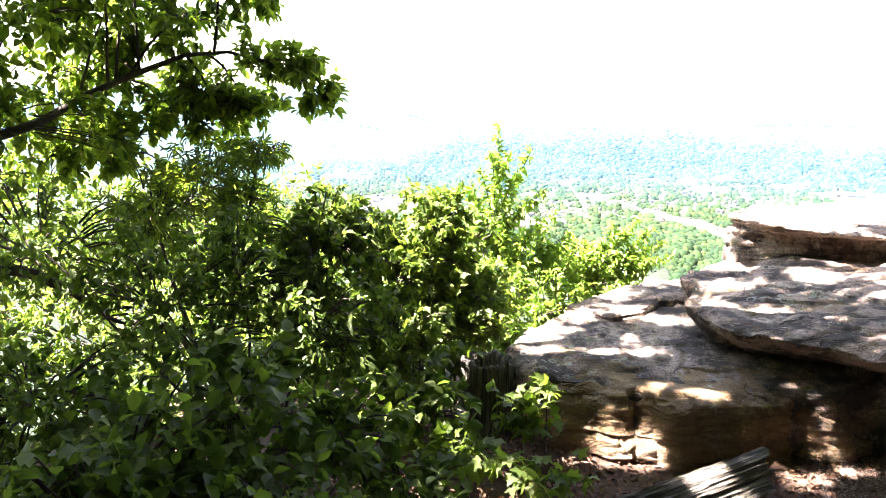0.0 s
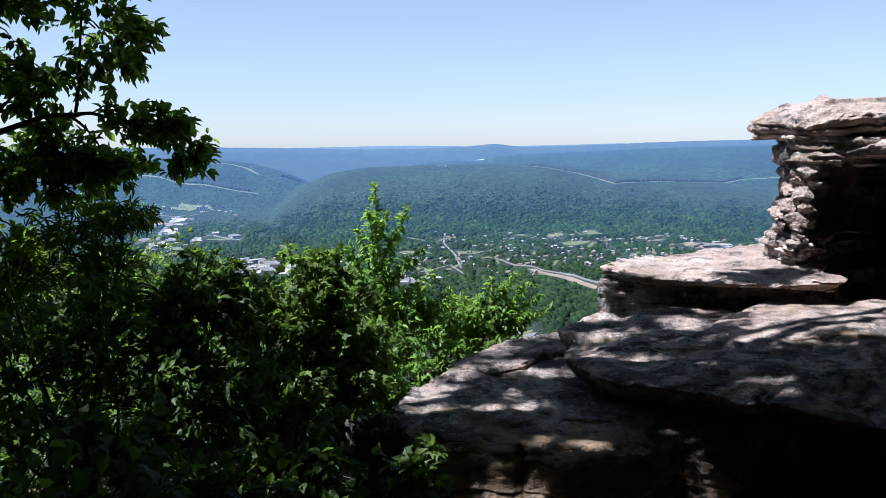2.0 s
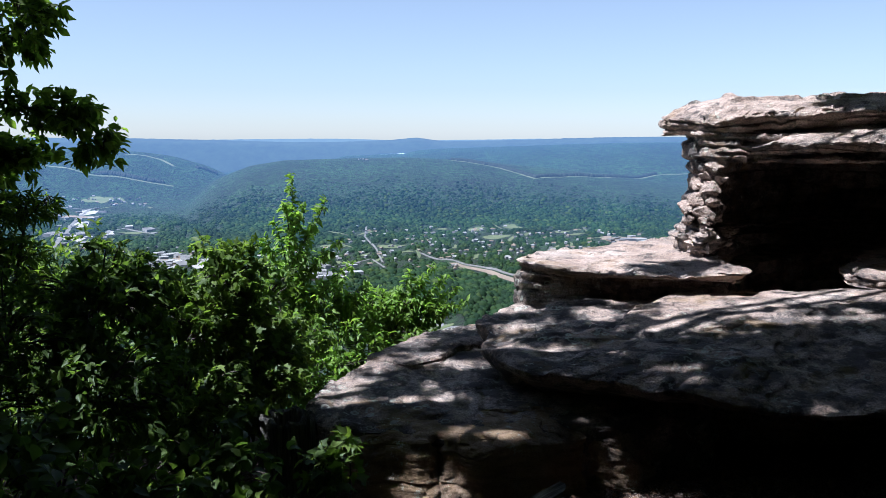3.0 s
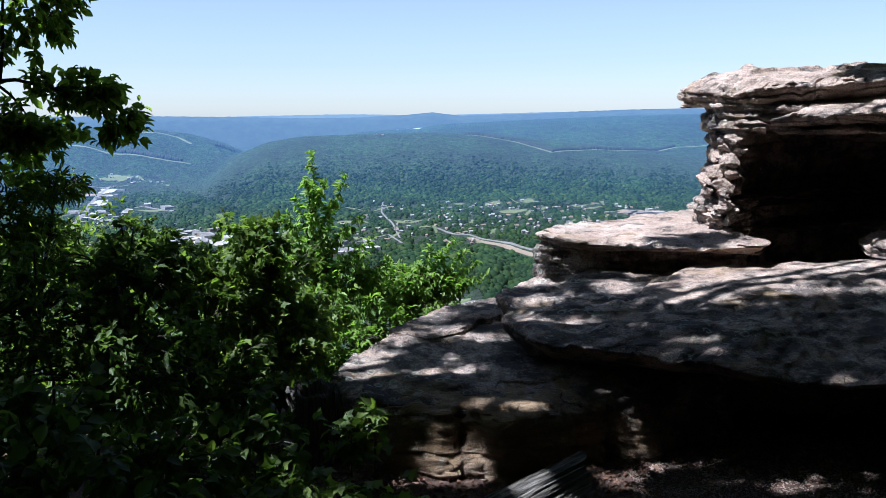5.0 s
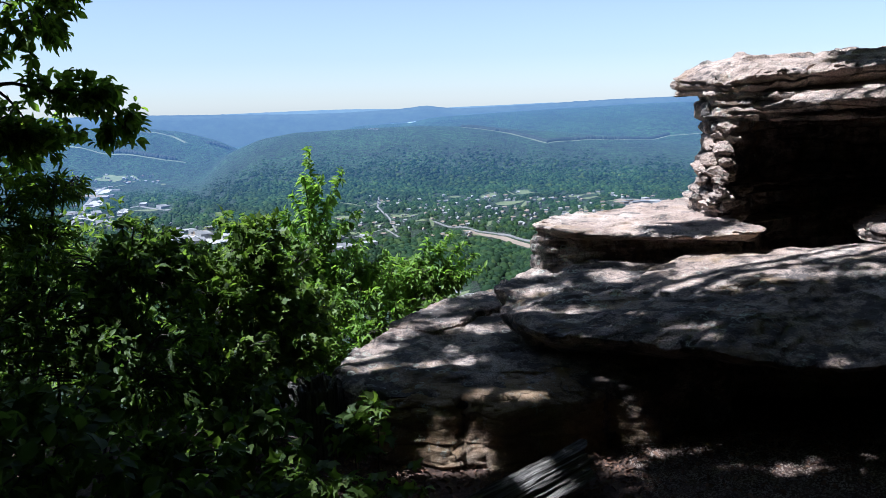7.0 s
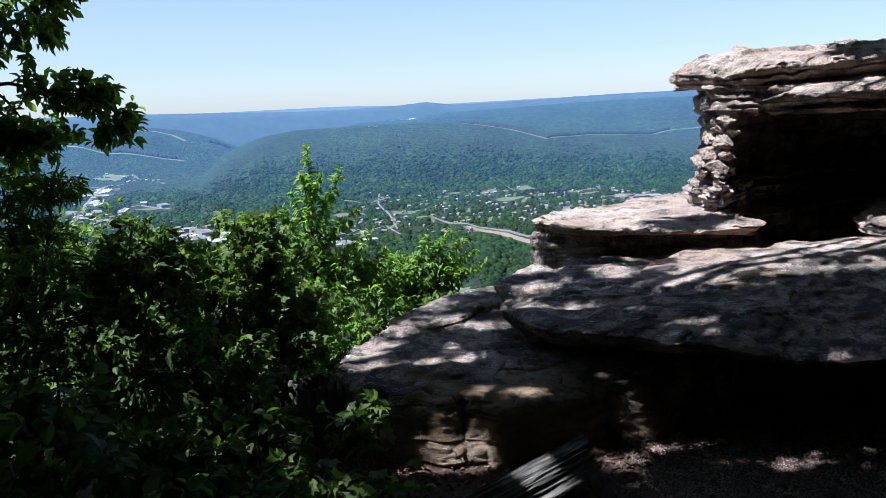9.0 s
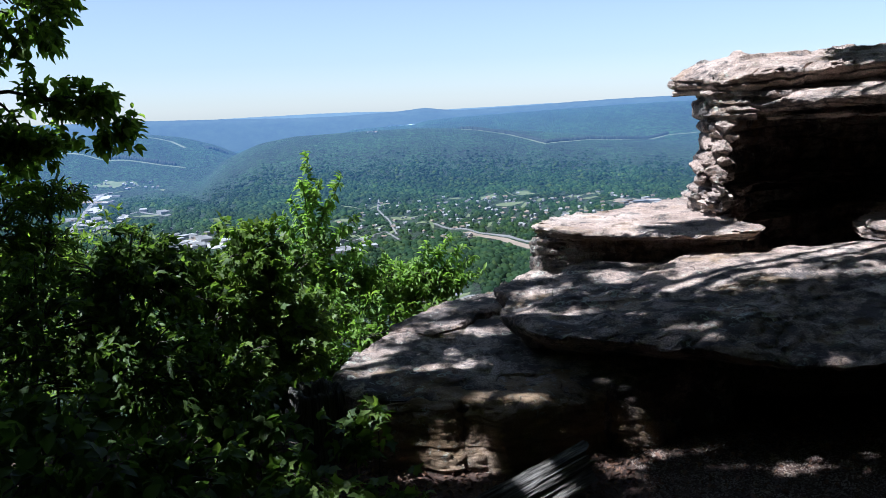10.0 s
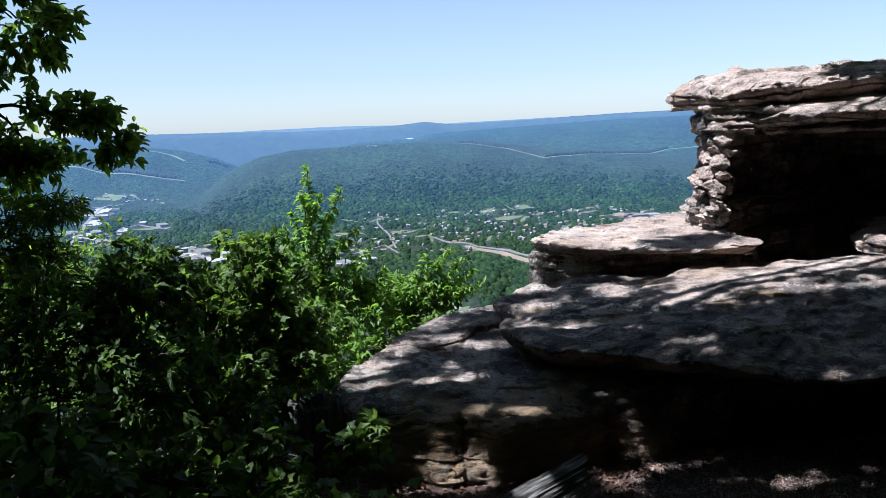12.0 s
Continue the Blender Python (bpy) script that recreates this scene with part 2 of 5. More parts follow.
def slab(name, outline, bottom, top, seed, parent=None, strata=0.05, layer=0.09, wobble=0.04, rough=0.016, lip=0.04, undercut=0.0, fine=0.02, flake=0.010, corner=0.05, blocky=0.3, bulge=0.3, notch=0.0, label="", stone=None):
    """A weathered block of layered rock: an outline, a bottom, a top (a number, or a function of x and y), and sides that step in and out layer by layer.
    lip: the radius of the worn top edge. undercut: how far the foot lies behind the top edge. flake: the height of the thin sheets that have come off the top."""
    zt = top if callable(top) else (lambda x, y: top)
    zb = bottom if callable(bottom) else (lambda x, y: bottom)
    _, length = closed_curve(outline, 40)
    count = max(48, int(length / fine))
    ring, _ = closed_curve(outline, count, corner)
    middle = ring.mean(0)
    area = np.sum(ring[:, 0] * np.roll(ring[:, 1], -1) - ring[:, 1] * np.roll(ring[:, 0], -1))
    along = np.roll(ring, -3, 0) - np.roll(ring, 3, 0)
    out = np.stack([along[:, 1], -along[:, 0]], 1) * (1 if area > 0 else -1)
    out /= np.linalg.norm(out, axis=1)[:, None]
    cut = undercut * (0.25 + 0.75 * np.maximum(0, -out[:, 1]))  # deepest under the front
    rows = max(8, int((zt(*middle) - zb(*middle)) / (fine * 0.75)))
    inner = max(6, int(np.linalg.norm(ring - middle, axis=1).mean() / (fine * 1.3)))
    verts, faces, rings = [], [], []

    def sheet(x, y):
        """The stepped surface that flaking leaves."""
        v = 3.2 * noise.fractal(Vector((x * 1.1, y * 1.6, seed * 3.7)), 0.8, 2.0, 4) + 0.6 * noise.noise(Vector((x * 9, y * 9, seed)))
        f = v - math.floor(v)
        return flake * (math.floor(v) + min(1.0, f / 0.16))

    def put(x, y, z, side, k):
        p = Vector((x, y, z * (1.7 if side else 1.0) + seed * 7.3))
        d = rough * (1.0 if side else 0.6) * fractal(p, 7.0, 6) + rough * (1.3 if side else 0.7) * fractal(p + Vector((9, 3, 1)), 2.2, 3)
        pit = noise.voronoi(p * 9.0)[0]
        d -= rough * 0.9 * max(0.0, 0.22 - pit[0]) * 4 + (rough * 0.7 if side else rough * 0.15) * max(0.0, 0.10 - (pit[1] - pit[0])) * 10
        if side:
            verts.append((x + out[k, 0] * d, y + out[k, 1] * d, z + 0.5 * d))
        else:
            verts.append((x, y, z + d))
        return len(verts) - 1

    for i in range(4):
        f = (i + 0.5) / 4.2
        rings.append([put(*(middle + (ring[k] - out[k] * cut[k] - middle) * f * 0.95), zb(*ring[k]) + 0.015, False, k) for k in range(count)])
    for j in range(rows + 1):
        h = j / rows
        row = []
        for k in range(count):
            x, y = ring[k]
            low = zb(x, y)
            tall = zt(x, y) + sheet(x, y) - low
            z = low + h * tall
            warp = 0.05 * noise.noise(Vector((x * 1.3, y * 1.3, seed * 3.1))) + 0.012 * noise.noise(Vector((x * 6, y * 6, seed)))
            level = (z + warp) / layer + 0.9 * noise.noise(Vector((seed * 5.1, x * 0.4, z * 0.55 / layer)))
            lay, part = math.floor(level), level - math.floor(level)
            patch = noise.cell(Vector((x * 4.1 + 0.6 * noise.noise(Vector((x * 3, y * 3, lay))), y * 4.1, lay * 5.7 + seed)))
            step = strata * (0.9 * noise.noise(Vector((x * 0.9, y * 0.9, lay * 3.3 + seed * 11))) + blocky * (patch - 0.5)) + strata * bulge * math.sqrt(max(0.0, 1 - (2 * part - 1) ** 2))
            crack = -0.55 * strata * max(0.0, 1 - min(part, 1 - part) / 0.13)
            under = max(0.0, z - (low + tall - lip))
            curve = -(lip - math.sqrt(max(0.0, lip * lip - under * under))) - cut[k] * (1 - h) ** 1.5
            d = step + crack + curve + wobble * noise.fractal(Vector((x * 1.7, y * 1.7, seed * 2.2)), 0.8, 2.0, 4)
            d -= notch * max(0.0, noise.noise(Vector((x * 5.5, y * 5.5, z * 3 + seed))) - 0.12) * (1.6 - h)
            row.append(put(x + out[k, 0] * d, y + out[k, 1] * d, z, True, k))
        rings.append(row)
    edge = np.array([verts[v] for v in rings[-1]])
    for i in range(1, inner):
        f = 1 - i / inner
        row = []
        for k in range(count):
            x, y = middle + (edge[k, :2] - middle) * f
            row.append(put(x, y, zt(x, y) + sheet(x, y) + (edge[k, 2] - zt(*edge[k, :2]) - sheet(*edge[k, :2])) * f**14, False, k))
        rings.append(row)
    for a, b in zip(rings, rings[1:]):
        for k in range(count):
            q = (k + 1) % count
            faces.append((a[k], a[q], b[q], b[k]))
    faces.append(tuple(rings[0])[::-1])
    faces.append(tuple(rings[-1]))
    if area < 0:
        faces = [f[::-1] for f in faces]
    ob = mesh_object(name, verts, faces, stone or ROCK, parent, True, label)
    ob.data.set_sharp_from_angle(angle=radians(38))
    return ob


def thing(name, label, category, group="", kind="", at=(0, 0, 0)):
    ob = new(name)
    ob.location = at
    ob.empty_display_size = 0.1
    return tagged(ob, label, category, group, kind)


def tube(points, radii, sides=8):
    """Vertices and faces of a tapering branch along points."""
    verts, faces = [], []
    p = [Vector(q) for q in points]
    for i, q in enumerate(p):
        way = (p[min(i + 1, len(p) - 1)] - p[max(i - 1, 0)]).normalized()
        a = way.cross(Vector((0.31, 0.2, 0.93))).normalized()
        b = way.cross(a)
        for s in range(sides):
            t = 2 * math.pi * s / sides
            verts.append(q + (a * math.cos(t) + b * math.sin(t)) * radii[i] * (1 + 0.12 * noise.noise(q * 9 + Vector((s * 2.0, 0, 0)))))
    for i in range(len(p) - 1):
        for s in range(sides):
            t = (s + 1) % sides
            faces.append((i * sides + s, i * sides + t, i * sides + sides + t, i * sides + sides + s))
    faces.append(tuple(range(sides))[::-1])
    faces.append(tuple(range(len(verts) - sides, len(verts))))
    return verts, faces


def leaves(name, places, ways, sizes, material, parent=None, wide=0.5, rng=None, droop=0.25, kind="blade"):
    """Many leaves at once, lying along their ways: each a folded, pointed blade of eight triangles, a lobed one of ten, or a plain one of two."""
    rng = rng or np.random.default_rng(3)
    p, w = np.asarray(places, float), np.asarray(ways, float)
    n = len(p)
    w /= np.linalg.norm(w, axis=1)[:, None] + 1e-9
    up = rng.normal(0, 0.55, (n, 3)) + (0, 0, 1.0)
    side = np.cross(w, up)
    side /= np.linalg.norm(side, axis=1)[:, None] + 1e-9
    nrm = np.cross(side, w)
    s = np.asarray(sizes, float)[:, None]
    # along, across, up, for the blade's ten points
    shape = np.array([(0, 0, 0), (0.28, 0.72, 0.10), (0.62, 0.95, 0.10), (0.85, 0.45, 0.0), (1.0, 0, -0.12), (0.85, -0.45, 0.0), (0.62, -0.95, 0.10), (0.28, -0.72, 0.10), (0.45, 0, -0.02)])
    bend = rng.uniform(0.0, droop * 2, (n, 1))
    if kind == "plain":
        shape = shape[[0, 2, 4, 6]] + [(0, 0, 0), (-0.1, 0, 0), (0, 0, 0), (-0.1, 0, 0)]
    elif kind == "lobed":
        shape = np.array([(0, 0, 0), (0.02, 0.55, 0.02), (0.30, 0.48, 0.06), (0.42, 1.05, -0.04), (0.62, 0.42, 0.06), (1.0, 0, -0.10), (0.62, -0.42, 0.06), (0.42, -1.05, -0.04), (0.30, -0.48, 0.06), (0.02, -0.55, 0.02), (0.36, 0, -0.02)])
    m = len(shape)
    verts = np.empty((n, m, 3))
    for i, (a, c, u) in enumerate(shape):
        verts[:, i] = p + w * s * a + side * s * c * wide * 0.5 + nrm * s * (u - bend * a * a)
    fan = np.array([(0, 1, 2), (0, 2, 3)] if kind == "plain" else [(m - 1, i, (i + 1) % (m - 1)) for i in range(m - 1)])
    tris = (fan[None] + np.arange(n)[:, None, None] * m).reshape(-1, 3)
    return big_mesh(name, verts.reshape(-1, 3), tris, material, parent, kind != "plain")


# ---- the land ----
VALLEY = -250.0


def table(rows, az):
    a = np.array(rows)
    return np.interp(az, a[:, 0], a[:, 1])


def smooth(x, a, b):
    t = np.clip((x - a) / (b - a), 0, 1)
    return t * t * (3 - 2 * t)


# bearing in degrees, height of the crest in degrees above eye level
HILL = [(-40, -6), (-14.5, -4.6), (-12.3, -3.0), (-10.2, -2.15), (-8, -1.8), (-3.5, -1.66), (0, -1.6), (4, -1.75), (9, -2.2), (16, -2.9), (40, -4)]
RIGHT = [(-40, -6), (-9, -3), (-4, -1.5), (-2.2, -1.42), (-0.2, -1.36), (0.8, -1.12), (2, -1.02), (6, -0.86), (10, -0.70), (13.6, -0.58), (17, -0.5), (25, -0.5), (40, -0.6)]
LEFT = [(-60, -0.9), (-30, -0.9), (-22, -1.05), (-17, -1.22), (-15, -1.5), (-13, -2.1), (-11.5, -2.8), (-9.5, -3.8), (0, -6), (60, -6)]
FAR = [(-60, -0.3), (-18.2, -0.37), (-12.5, -0.48), (-8, -0.60), (-5, -0.60), (-3.8, -0.56), (-1.2, -0.46), (0.7, -0.28), (2.6, -0.52), (4, -0.5), (6, -0.45), (8, -0.40), (10, -0.30), (13.6, -0.19), (17, -0.14), (60, -0.14)]
PALE = [(-60, -0.6), (-14, -0.6), (-12.4, -0.46), (-8.6, -0.41), (-6.5, -0.38), (-4, -0.38), (-1, -0.45), (2, -0.45), (4, -0.41), (6, -0.38), (9, -0.31), (11, -0.4), (60, -0.6)]


def land(az, r):
    """Height of the far land over bearing and distance."""
    az, r = np.asarray(az, float), np.asarray(r, float)
    roll = 6 * np.sin(az * 0.9 + r * 0.004) + 5 * np.sin(az * 2.1 - r * 0.007) + 4 * np.sin(az * 0.37 + r * 0.011)
    z = VALLEY + 0.7 * roll + 14 * smooth(r, 1000, 1250) * (1 - smooth(r, 1300, 1500))
    for crest, foot, at in ((HILL, 2250, 3300), (RIGHT, 2500, 4300), (LEFT, 3000, 3800)):
        top = EYE + at * np.tan(np.radians(table(crest, az)))
        rise = smooth(r, foot, at) * (1 - 0.45 * smooth(r, at, at + 500))
        folds = 4 * rise * (1 - rise) * 4 * np.sin(az * 1.7 + 1.3 * np.sin(az * 0.6))
        z = np.maximum(z, VALLEY + np.maximum(top - VALLEY, 0) * rise + folds)
    return z


def near_height(x, y):
    """The ledge on which the camera stands, and the mountainside that falls away from it."""
    edge = np.maximum(0, y - 5.2 - 0.25 * x) + np.maximum(0, -x - 2.2 - 0.2 * y) * 0.45
    slope = 0.12 * np.maximum(0, -x - 0.3) + 0.02 * np.sin(x * 2.1) * np.cos(y * 1.7)
    return -slope * (y > -50) - 0.75 * edge


def build_ground():
    az = np.concatenate([np.arange(-180, -42, 6.0), np.arange(-42, 42, 0.4), np.arange(42, 180, 6.0)])
    r = np.concatenate([[0.0], np.geomspace(0.4, 14, 40), np.geomspace(16, 950, 36), np.linspace(1000, 4400, 150), [4550, 4700, 4850, 4950]])
    A, R = np.meshgrid(np.radians(az), r)
    X, Y = np.sin(A) * R, np.cos(A) * R
    close = near_height(X, Y)
    fall = np.maximum(close, VALLEY)
    far = land(np.degrees(A), R)
    k = smooth(R, 300, 1000)
    Z = fall * (1 - k) + far * k
    back = (np.abs(np.degrees(A)) > 100) & (R > 20)
    Z = np.where(back, -4 - 3 * np.sin(R * 0.03), Z)
    n, m = len(r), len(az)
    verts = np.stack([X, Y, Z], -1).reshape(-1, 3)
    tris = []
    for i in range(n - 1):
        for j in range(m):
            q = (j + 1) % m
            a, b, c, d = i * m + j, i * m + q, (i + 1) * m + q, (i + 1) * m + j
            tris += [(a, c, b), (a, d, c)]
    tagged(big_mesh("ground", verts, tris, GROUND, smooth=True), "brown leaf-strewn ledge falling to a wide wooded valley", "ground", kind="structure")


def build_far_ridge(heights, away, material, label):
    az = np.arange(-60, 60, 0.25)
    verts, faces = [], []
    for a in az:
        crest = EYE + (4780 + away) * math.tan(radians(float(table(heights, a)))) + 2.0 * noise.noise(Vector((a * 3, 0, 0))) + 1.2 * noise.noise(Vector((a * 11, 4, 0)))
        for r, z in ((4450, VALLEY), (4560, VALLEY * 0.6 + crest * 0.4), (4700, VALLEY * 0.15 + crest * 0.85), (4780, crest), (4850, crest - 30), (4900, VALLEY)):
            verts.append(((r + away) * math.sin(radians(a)), (r + away) * math.cos(radians(a)), z))
    for i in range(len(az) - 1):
        for j in range(5):
            faces.append((i * 6 + j, i * 6 + 6 + j, i * 6 + 7 + j, i * 6 + 1 + j))
    tagged(mesh_object("backdrop", verts, faces, material, smooth=True), label, "ridge", kind="structure")


build_ground()
build_far_ridge(FAR, 0, RIDGE, "wooded ridge along the horizon, its blue haze painted as glow")
build_far_ridge(PALE, 90, PALE_RIDGE, "ridge behind the wooded one, with paler haze painted as glow")


def polar(az, r, lift=0.0):
    return (r * math.sin(radians(az)), r * math.cos(radians(az)), float(land(az, r)) + lift)


# ---- the outcrop ----
low_rock = thing("low_rock", "low weathered sandstone slab with a steep ochre front", "rock")


def low_top(x, y):
    return 0.285 + 0.10 * (y - 3.6) / 1.5


slab("slab", [(-0.47, 4.02), (-0.41, 3.84), (-0.34, 3.72), (0.0, 3.66), (0.30, 3.64), (0.62, 3.70), (1.0, 3.78), (1.5, 3.95), (1.6, 4.7), (1.0, 5.35), (0.46, 5.28), (0.12, 5.12), (-0.10, 4.85), (-0.25, 4.70), (-0.40, 4.35)], -0.12,
     low_top, 1, low_rock, strata=0.018, layer=0.17, lip=0.022, flake=0.016, corner=0.02, blocky=0.3, bulge=0.1, rough=0.012, stone=DARK_ROCK)
slab("face", [(-0.37, 3.82), (-0.33, 3.64), (-0.16, 3.60), (0.04, 3.56), (0.12, 3.56), (0.150, 3.63), (0.175, 3.57), (0.34, 3.545), (0.60, 3.60), (0.84, 3.74), (0.80, 4.0), (-0.22, 4.0)], -0.1, lambda x, y: low_top(x, y) + 0.008 - 0.16 * max(0.0, x - 0.45), 12, low_rock, strata=0.022, layer=0.13, lip=0.025, fine=0.013, blocky=0.5, bulge=0.0, corner=0.012, rough=0.018, undercut=-0.07, stone=OCHRE_ROCK)
slab("block", [(0.80, 3.84), (0.90, 3.74), (1.06, 3.74), (1.20, 3.86), (1.05, 4.05), (0.82, 4.05)], -0.1, lambda x, y: 0.20 - 0.45 * max(0.0, x - 0.9), 14, low_rock, strata=0.014, layer=0.06, lip=0.03, fine=0.013, blocky=0.6, bulge=0.1, corner=0.02, stone=OCHRE_ROCK)
slab("sheet", [(-0.20, 4.72), (0.02, 4.52), (0.22, 4.62), (0.30, 4.86), (0.62, 4.92), (0.9, 5.25), (0.46, 5.29), (0.13, 5.13), (-0.09, 4.86)], 0.30, lambda x, y: low_top(x, y) + 0.022, 15, low_rock, strata=0.012, layer=0.05, lip=0.015, flake=0.008, corner=0.02, bulge=0.1, rough=0.010, stone=DARK_ROCK)

def broad_top(x, y):
    return 0.545 - 0.13 * max(0.0, 4.1 - 0.28 * (x - 0.4) - y) + 0.004 * (y - 3.6) + 0.06 * max(0.0, x - 1.1) * min(1.0, max(0.0, (y - 3.5) / 0.9)) + 0.035 * math.exp(-((y - 4.85 + 0.12 * x) / 0.25) ** 2) * min(1.0, max(0.0, x - 1.2)) - 0.07 * max(0.0, 1 - (x - 0.4) / 0.65) * min(1.0, max(0.0, (y - 4.0) / 0.8))


middle_rock = thing("broad_rock", "broad grey sandstone slab overhanging a dark hollow", "rock")
slab("slab", [(0.41, 4.50), (0.42, 4.15), (0.54, 3.93), (0.78, 3.72), (1.02, 3.58), (1.35, 3.45), (1.75, 3.34), (2.4, 3.24), (3.3, 3.2), (3.7, 4.3), (3.3, 5.12), (2.2, 5.20), (1.6, 5.38), (1.0, 5.42), (0.60, 5.22), (0.44, 4.9)], 0.35,
     broad_top, 2, middle_rock, strata=0.03, layer=0.30, wobble=0.075, lip=0.045, undercut=0.36, flake=0.016, rough=0.020, blocky=0.5, bulge=0.0, notch=0.06, stone=DARK_ROCK)
# pale layer laid along the sunlit strip so that it shows brighter
slab("sheet", [(1.16, 4.55), (1.40, 4.36), (1.75, 4.36), (2.1, 4.46), (2.5, 4.66), (3.2, 4.80), (3.3, 5.08), (2.2, 5.16), (1.7, 5.26), (1.35, 5.0)], lambda x, y: broad_top(x, y) - 0.03, lambda x, y: broad_top(x, y) + 0.022, 21, middle_rock, strata=0.010, layer=0.03, lip=0.02, flake=0.008, corner=0.03, rough=0.010)
slab("support", [(1.35, 4.35), (2.2, 4.2), (3.4, 4.1), (3.8, 4.8), (3.2, 5.5), (1.6, 5.4)], -0.1, 0.44, 3, middle_rock, fine=0.05)
ledge_rock = thing("ledge_rock", "flat pale sandstone ledge with a projecting lip", "rock")
slab("slab", [(0.72, 5.55), (0.78, 5.40), (0.96, 5.25), (1.35, 5.17), (1.85, 5.05), (2.05, 5.01), (2.13, 5.18), (2.10, 5.38), (2.18, 5.60), (2.32, 5.90), (2.7, 6.3), (2.6, 6.9), (1.9, 6.6), (1.2, 6.1)], 0.715,
     lambda x, y: 0.80 - 0.045 * min(1.0, max(0.0, (5.55 - 0.12 * x - y) / 0.4)), 4, ledge_rock, strata=0.035, layer=0.035, lip=0.016, undercut=0.10, flake=0.013, rough=0.014, blocky=0.7, fine=0.016)
slab("foot", [(0.70, 5.58), (0.79, 5.43), (0.98, 5.38), (1.4, 5.42), (2.0, 5.34), (2.06, 5.40), (2.14, 5.60), (2.28, 5.90), (2.6, 6.3), (2.2, 6.5), (1.2, 6.0)], 0.5, 0.722, 5, ledge_rock, strata=0.04, layer=0.06, stone=DARK_ROCK)
slab("foot", [(0.70, 5.56), (0.84, 5.42), (1.4, 5.36), (2.0, 5.22), (2.08, 5.32), (2.14, 5.60), (2.28, 5.90), (2.6, 6.3), (2.2, 6.5), (1.2, 6.0)], 0.25, lambda x, y: 0.60 + 0.04 * math.sin(x * 7), 17, ledge_rock, strata=0.06, layer=0.09, lip=0.05, stone=DARK_ROCK)
tower = thing("rock_tower", "tall layered sandstone pedestal with an overhanging cap", "rock")
shaft = slab("shaft", [(1.95, 5.62), (2.00, 5.55), (2.06, 5.60), (2.26, 5.92), (2.70, 6.30), (3.4, 6.60), (4.1, 6.55), (4.35, 5.4), (4.8, 5.3), (4.9, 7.1), (2.6, 7.1), (2.20, 6.5), (2.02, 6.1), (1.96, 5.8)], 0.92, 1.63, 6, tower, strata=0.05, layer=0.13, wobble=0.02, rough=0.020, lip=0.01, blocky=0.4, bulge=0.25, fine=0.018, stone=DARK_ROCK)
slab("foot", [(1.96, 5.52), (2.04, 5.47), (2.10, 5.54), (2.32, 5.86), (2.72, 6.26), (3.4, 6.56), (4.1, 6.5), (4.33, 5.36), (4.8, 5.26), (4.9, 7.1), (2.6, 7.1), (2.16, 6.5), (1.95, 6.0), (1.93, 5.68)], 0.74, 0.98, 9, tower, strata=0.07, layer=0.05, rough=0.022, lip=0.03, blocky=0.5, stone=DARK_ROCK)


def front_of(line, x):
    """How far off the front edge of a slab lies at x."""
    return float(np.interp(x, [p[0] for p in line], [p[1] for p in line]))


LEDGE_EDGE = [(2.06, 5.50), (2.17, 5.34), (2.45, 5.06), (2.9, 4.86), (4.2, 4.6)]
CAP_EDGE = [(1.77, 5.84), (1.86, 5.66), (1.93, 5.46), (2.06, 5.30), (2.6, 5.14), (3.4, 4.98), (4.2, 4.8)]


def ledge_lip(x):
    return 1.535 + 0.06 * (x - 2.1)


slab("ledge", LEDGE_EDGE + [(4.7, 6.5), (2.6, 6.8), (2.2, 6.2), (2.08, 5.8)], lambda x, y: ledge_lip(x) - 0.055, lambda x, y: ledge_lip(x) + 0.30 * min(0.45, max(0.0, y - front_of(LEDGE_EDGE, x))), 7, tower, strata=0.022, layer=0.035, lip=0.02, undercut=0.06, flake=0.014, blocky=0.5, corner=0.025, fine=0.014)
slab("cap", CAP_EDGE + [(4.8, 6.5), (3.0, 6.9), (2.2, 6.4), (1.88, 6.05)], lambda x, y: 1.605 + 0.075 * min(1.2, max(0.0, x - 1.85)), lambda x, y: 1.695 + 0.07 * min(1.0, max(0.0, (x - 1.78) / 0.4)) + 0.03 * (x - 2.0) + 0.14 * min(0.45, max(0.0, y - front_of(CAP_EDGE, x))), 8, tower, strata=0.040, layer=0.055, lip=0.03, rough=0.022, undercut=0.10, blocky=0.9, bulge=0.5, flake=0.026, corner=0.03, notch=0.05, fine=0.015)
slab("neck", [(1.92, 5.66), (2.00, 5.48), (2.2, 5.36), (2.6, 5.22), (3.4, 5.1), (3.5, 5.9), (2.2, 6.1), (1.95, 5.9)], 1.44, lambda x, y: 1.63, 23, tower, strata=0.05, layer=0.05, blocky=0.8, rough=0.02, lip=0.01, stone=DARK_ROCK)
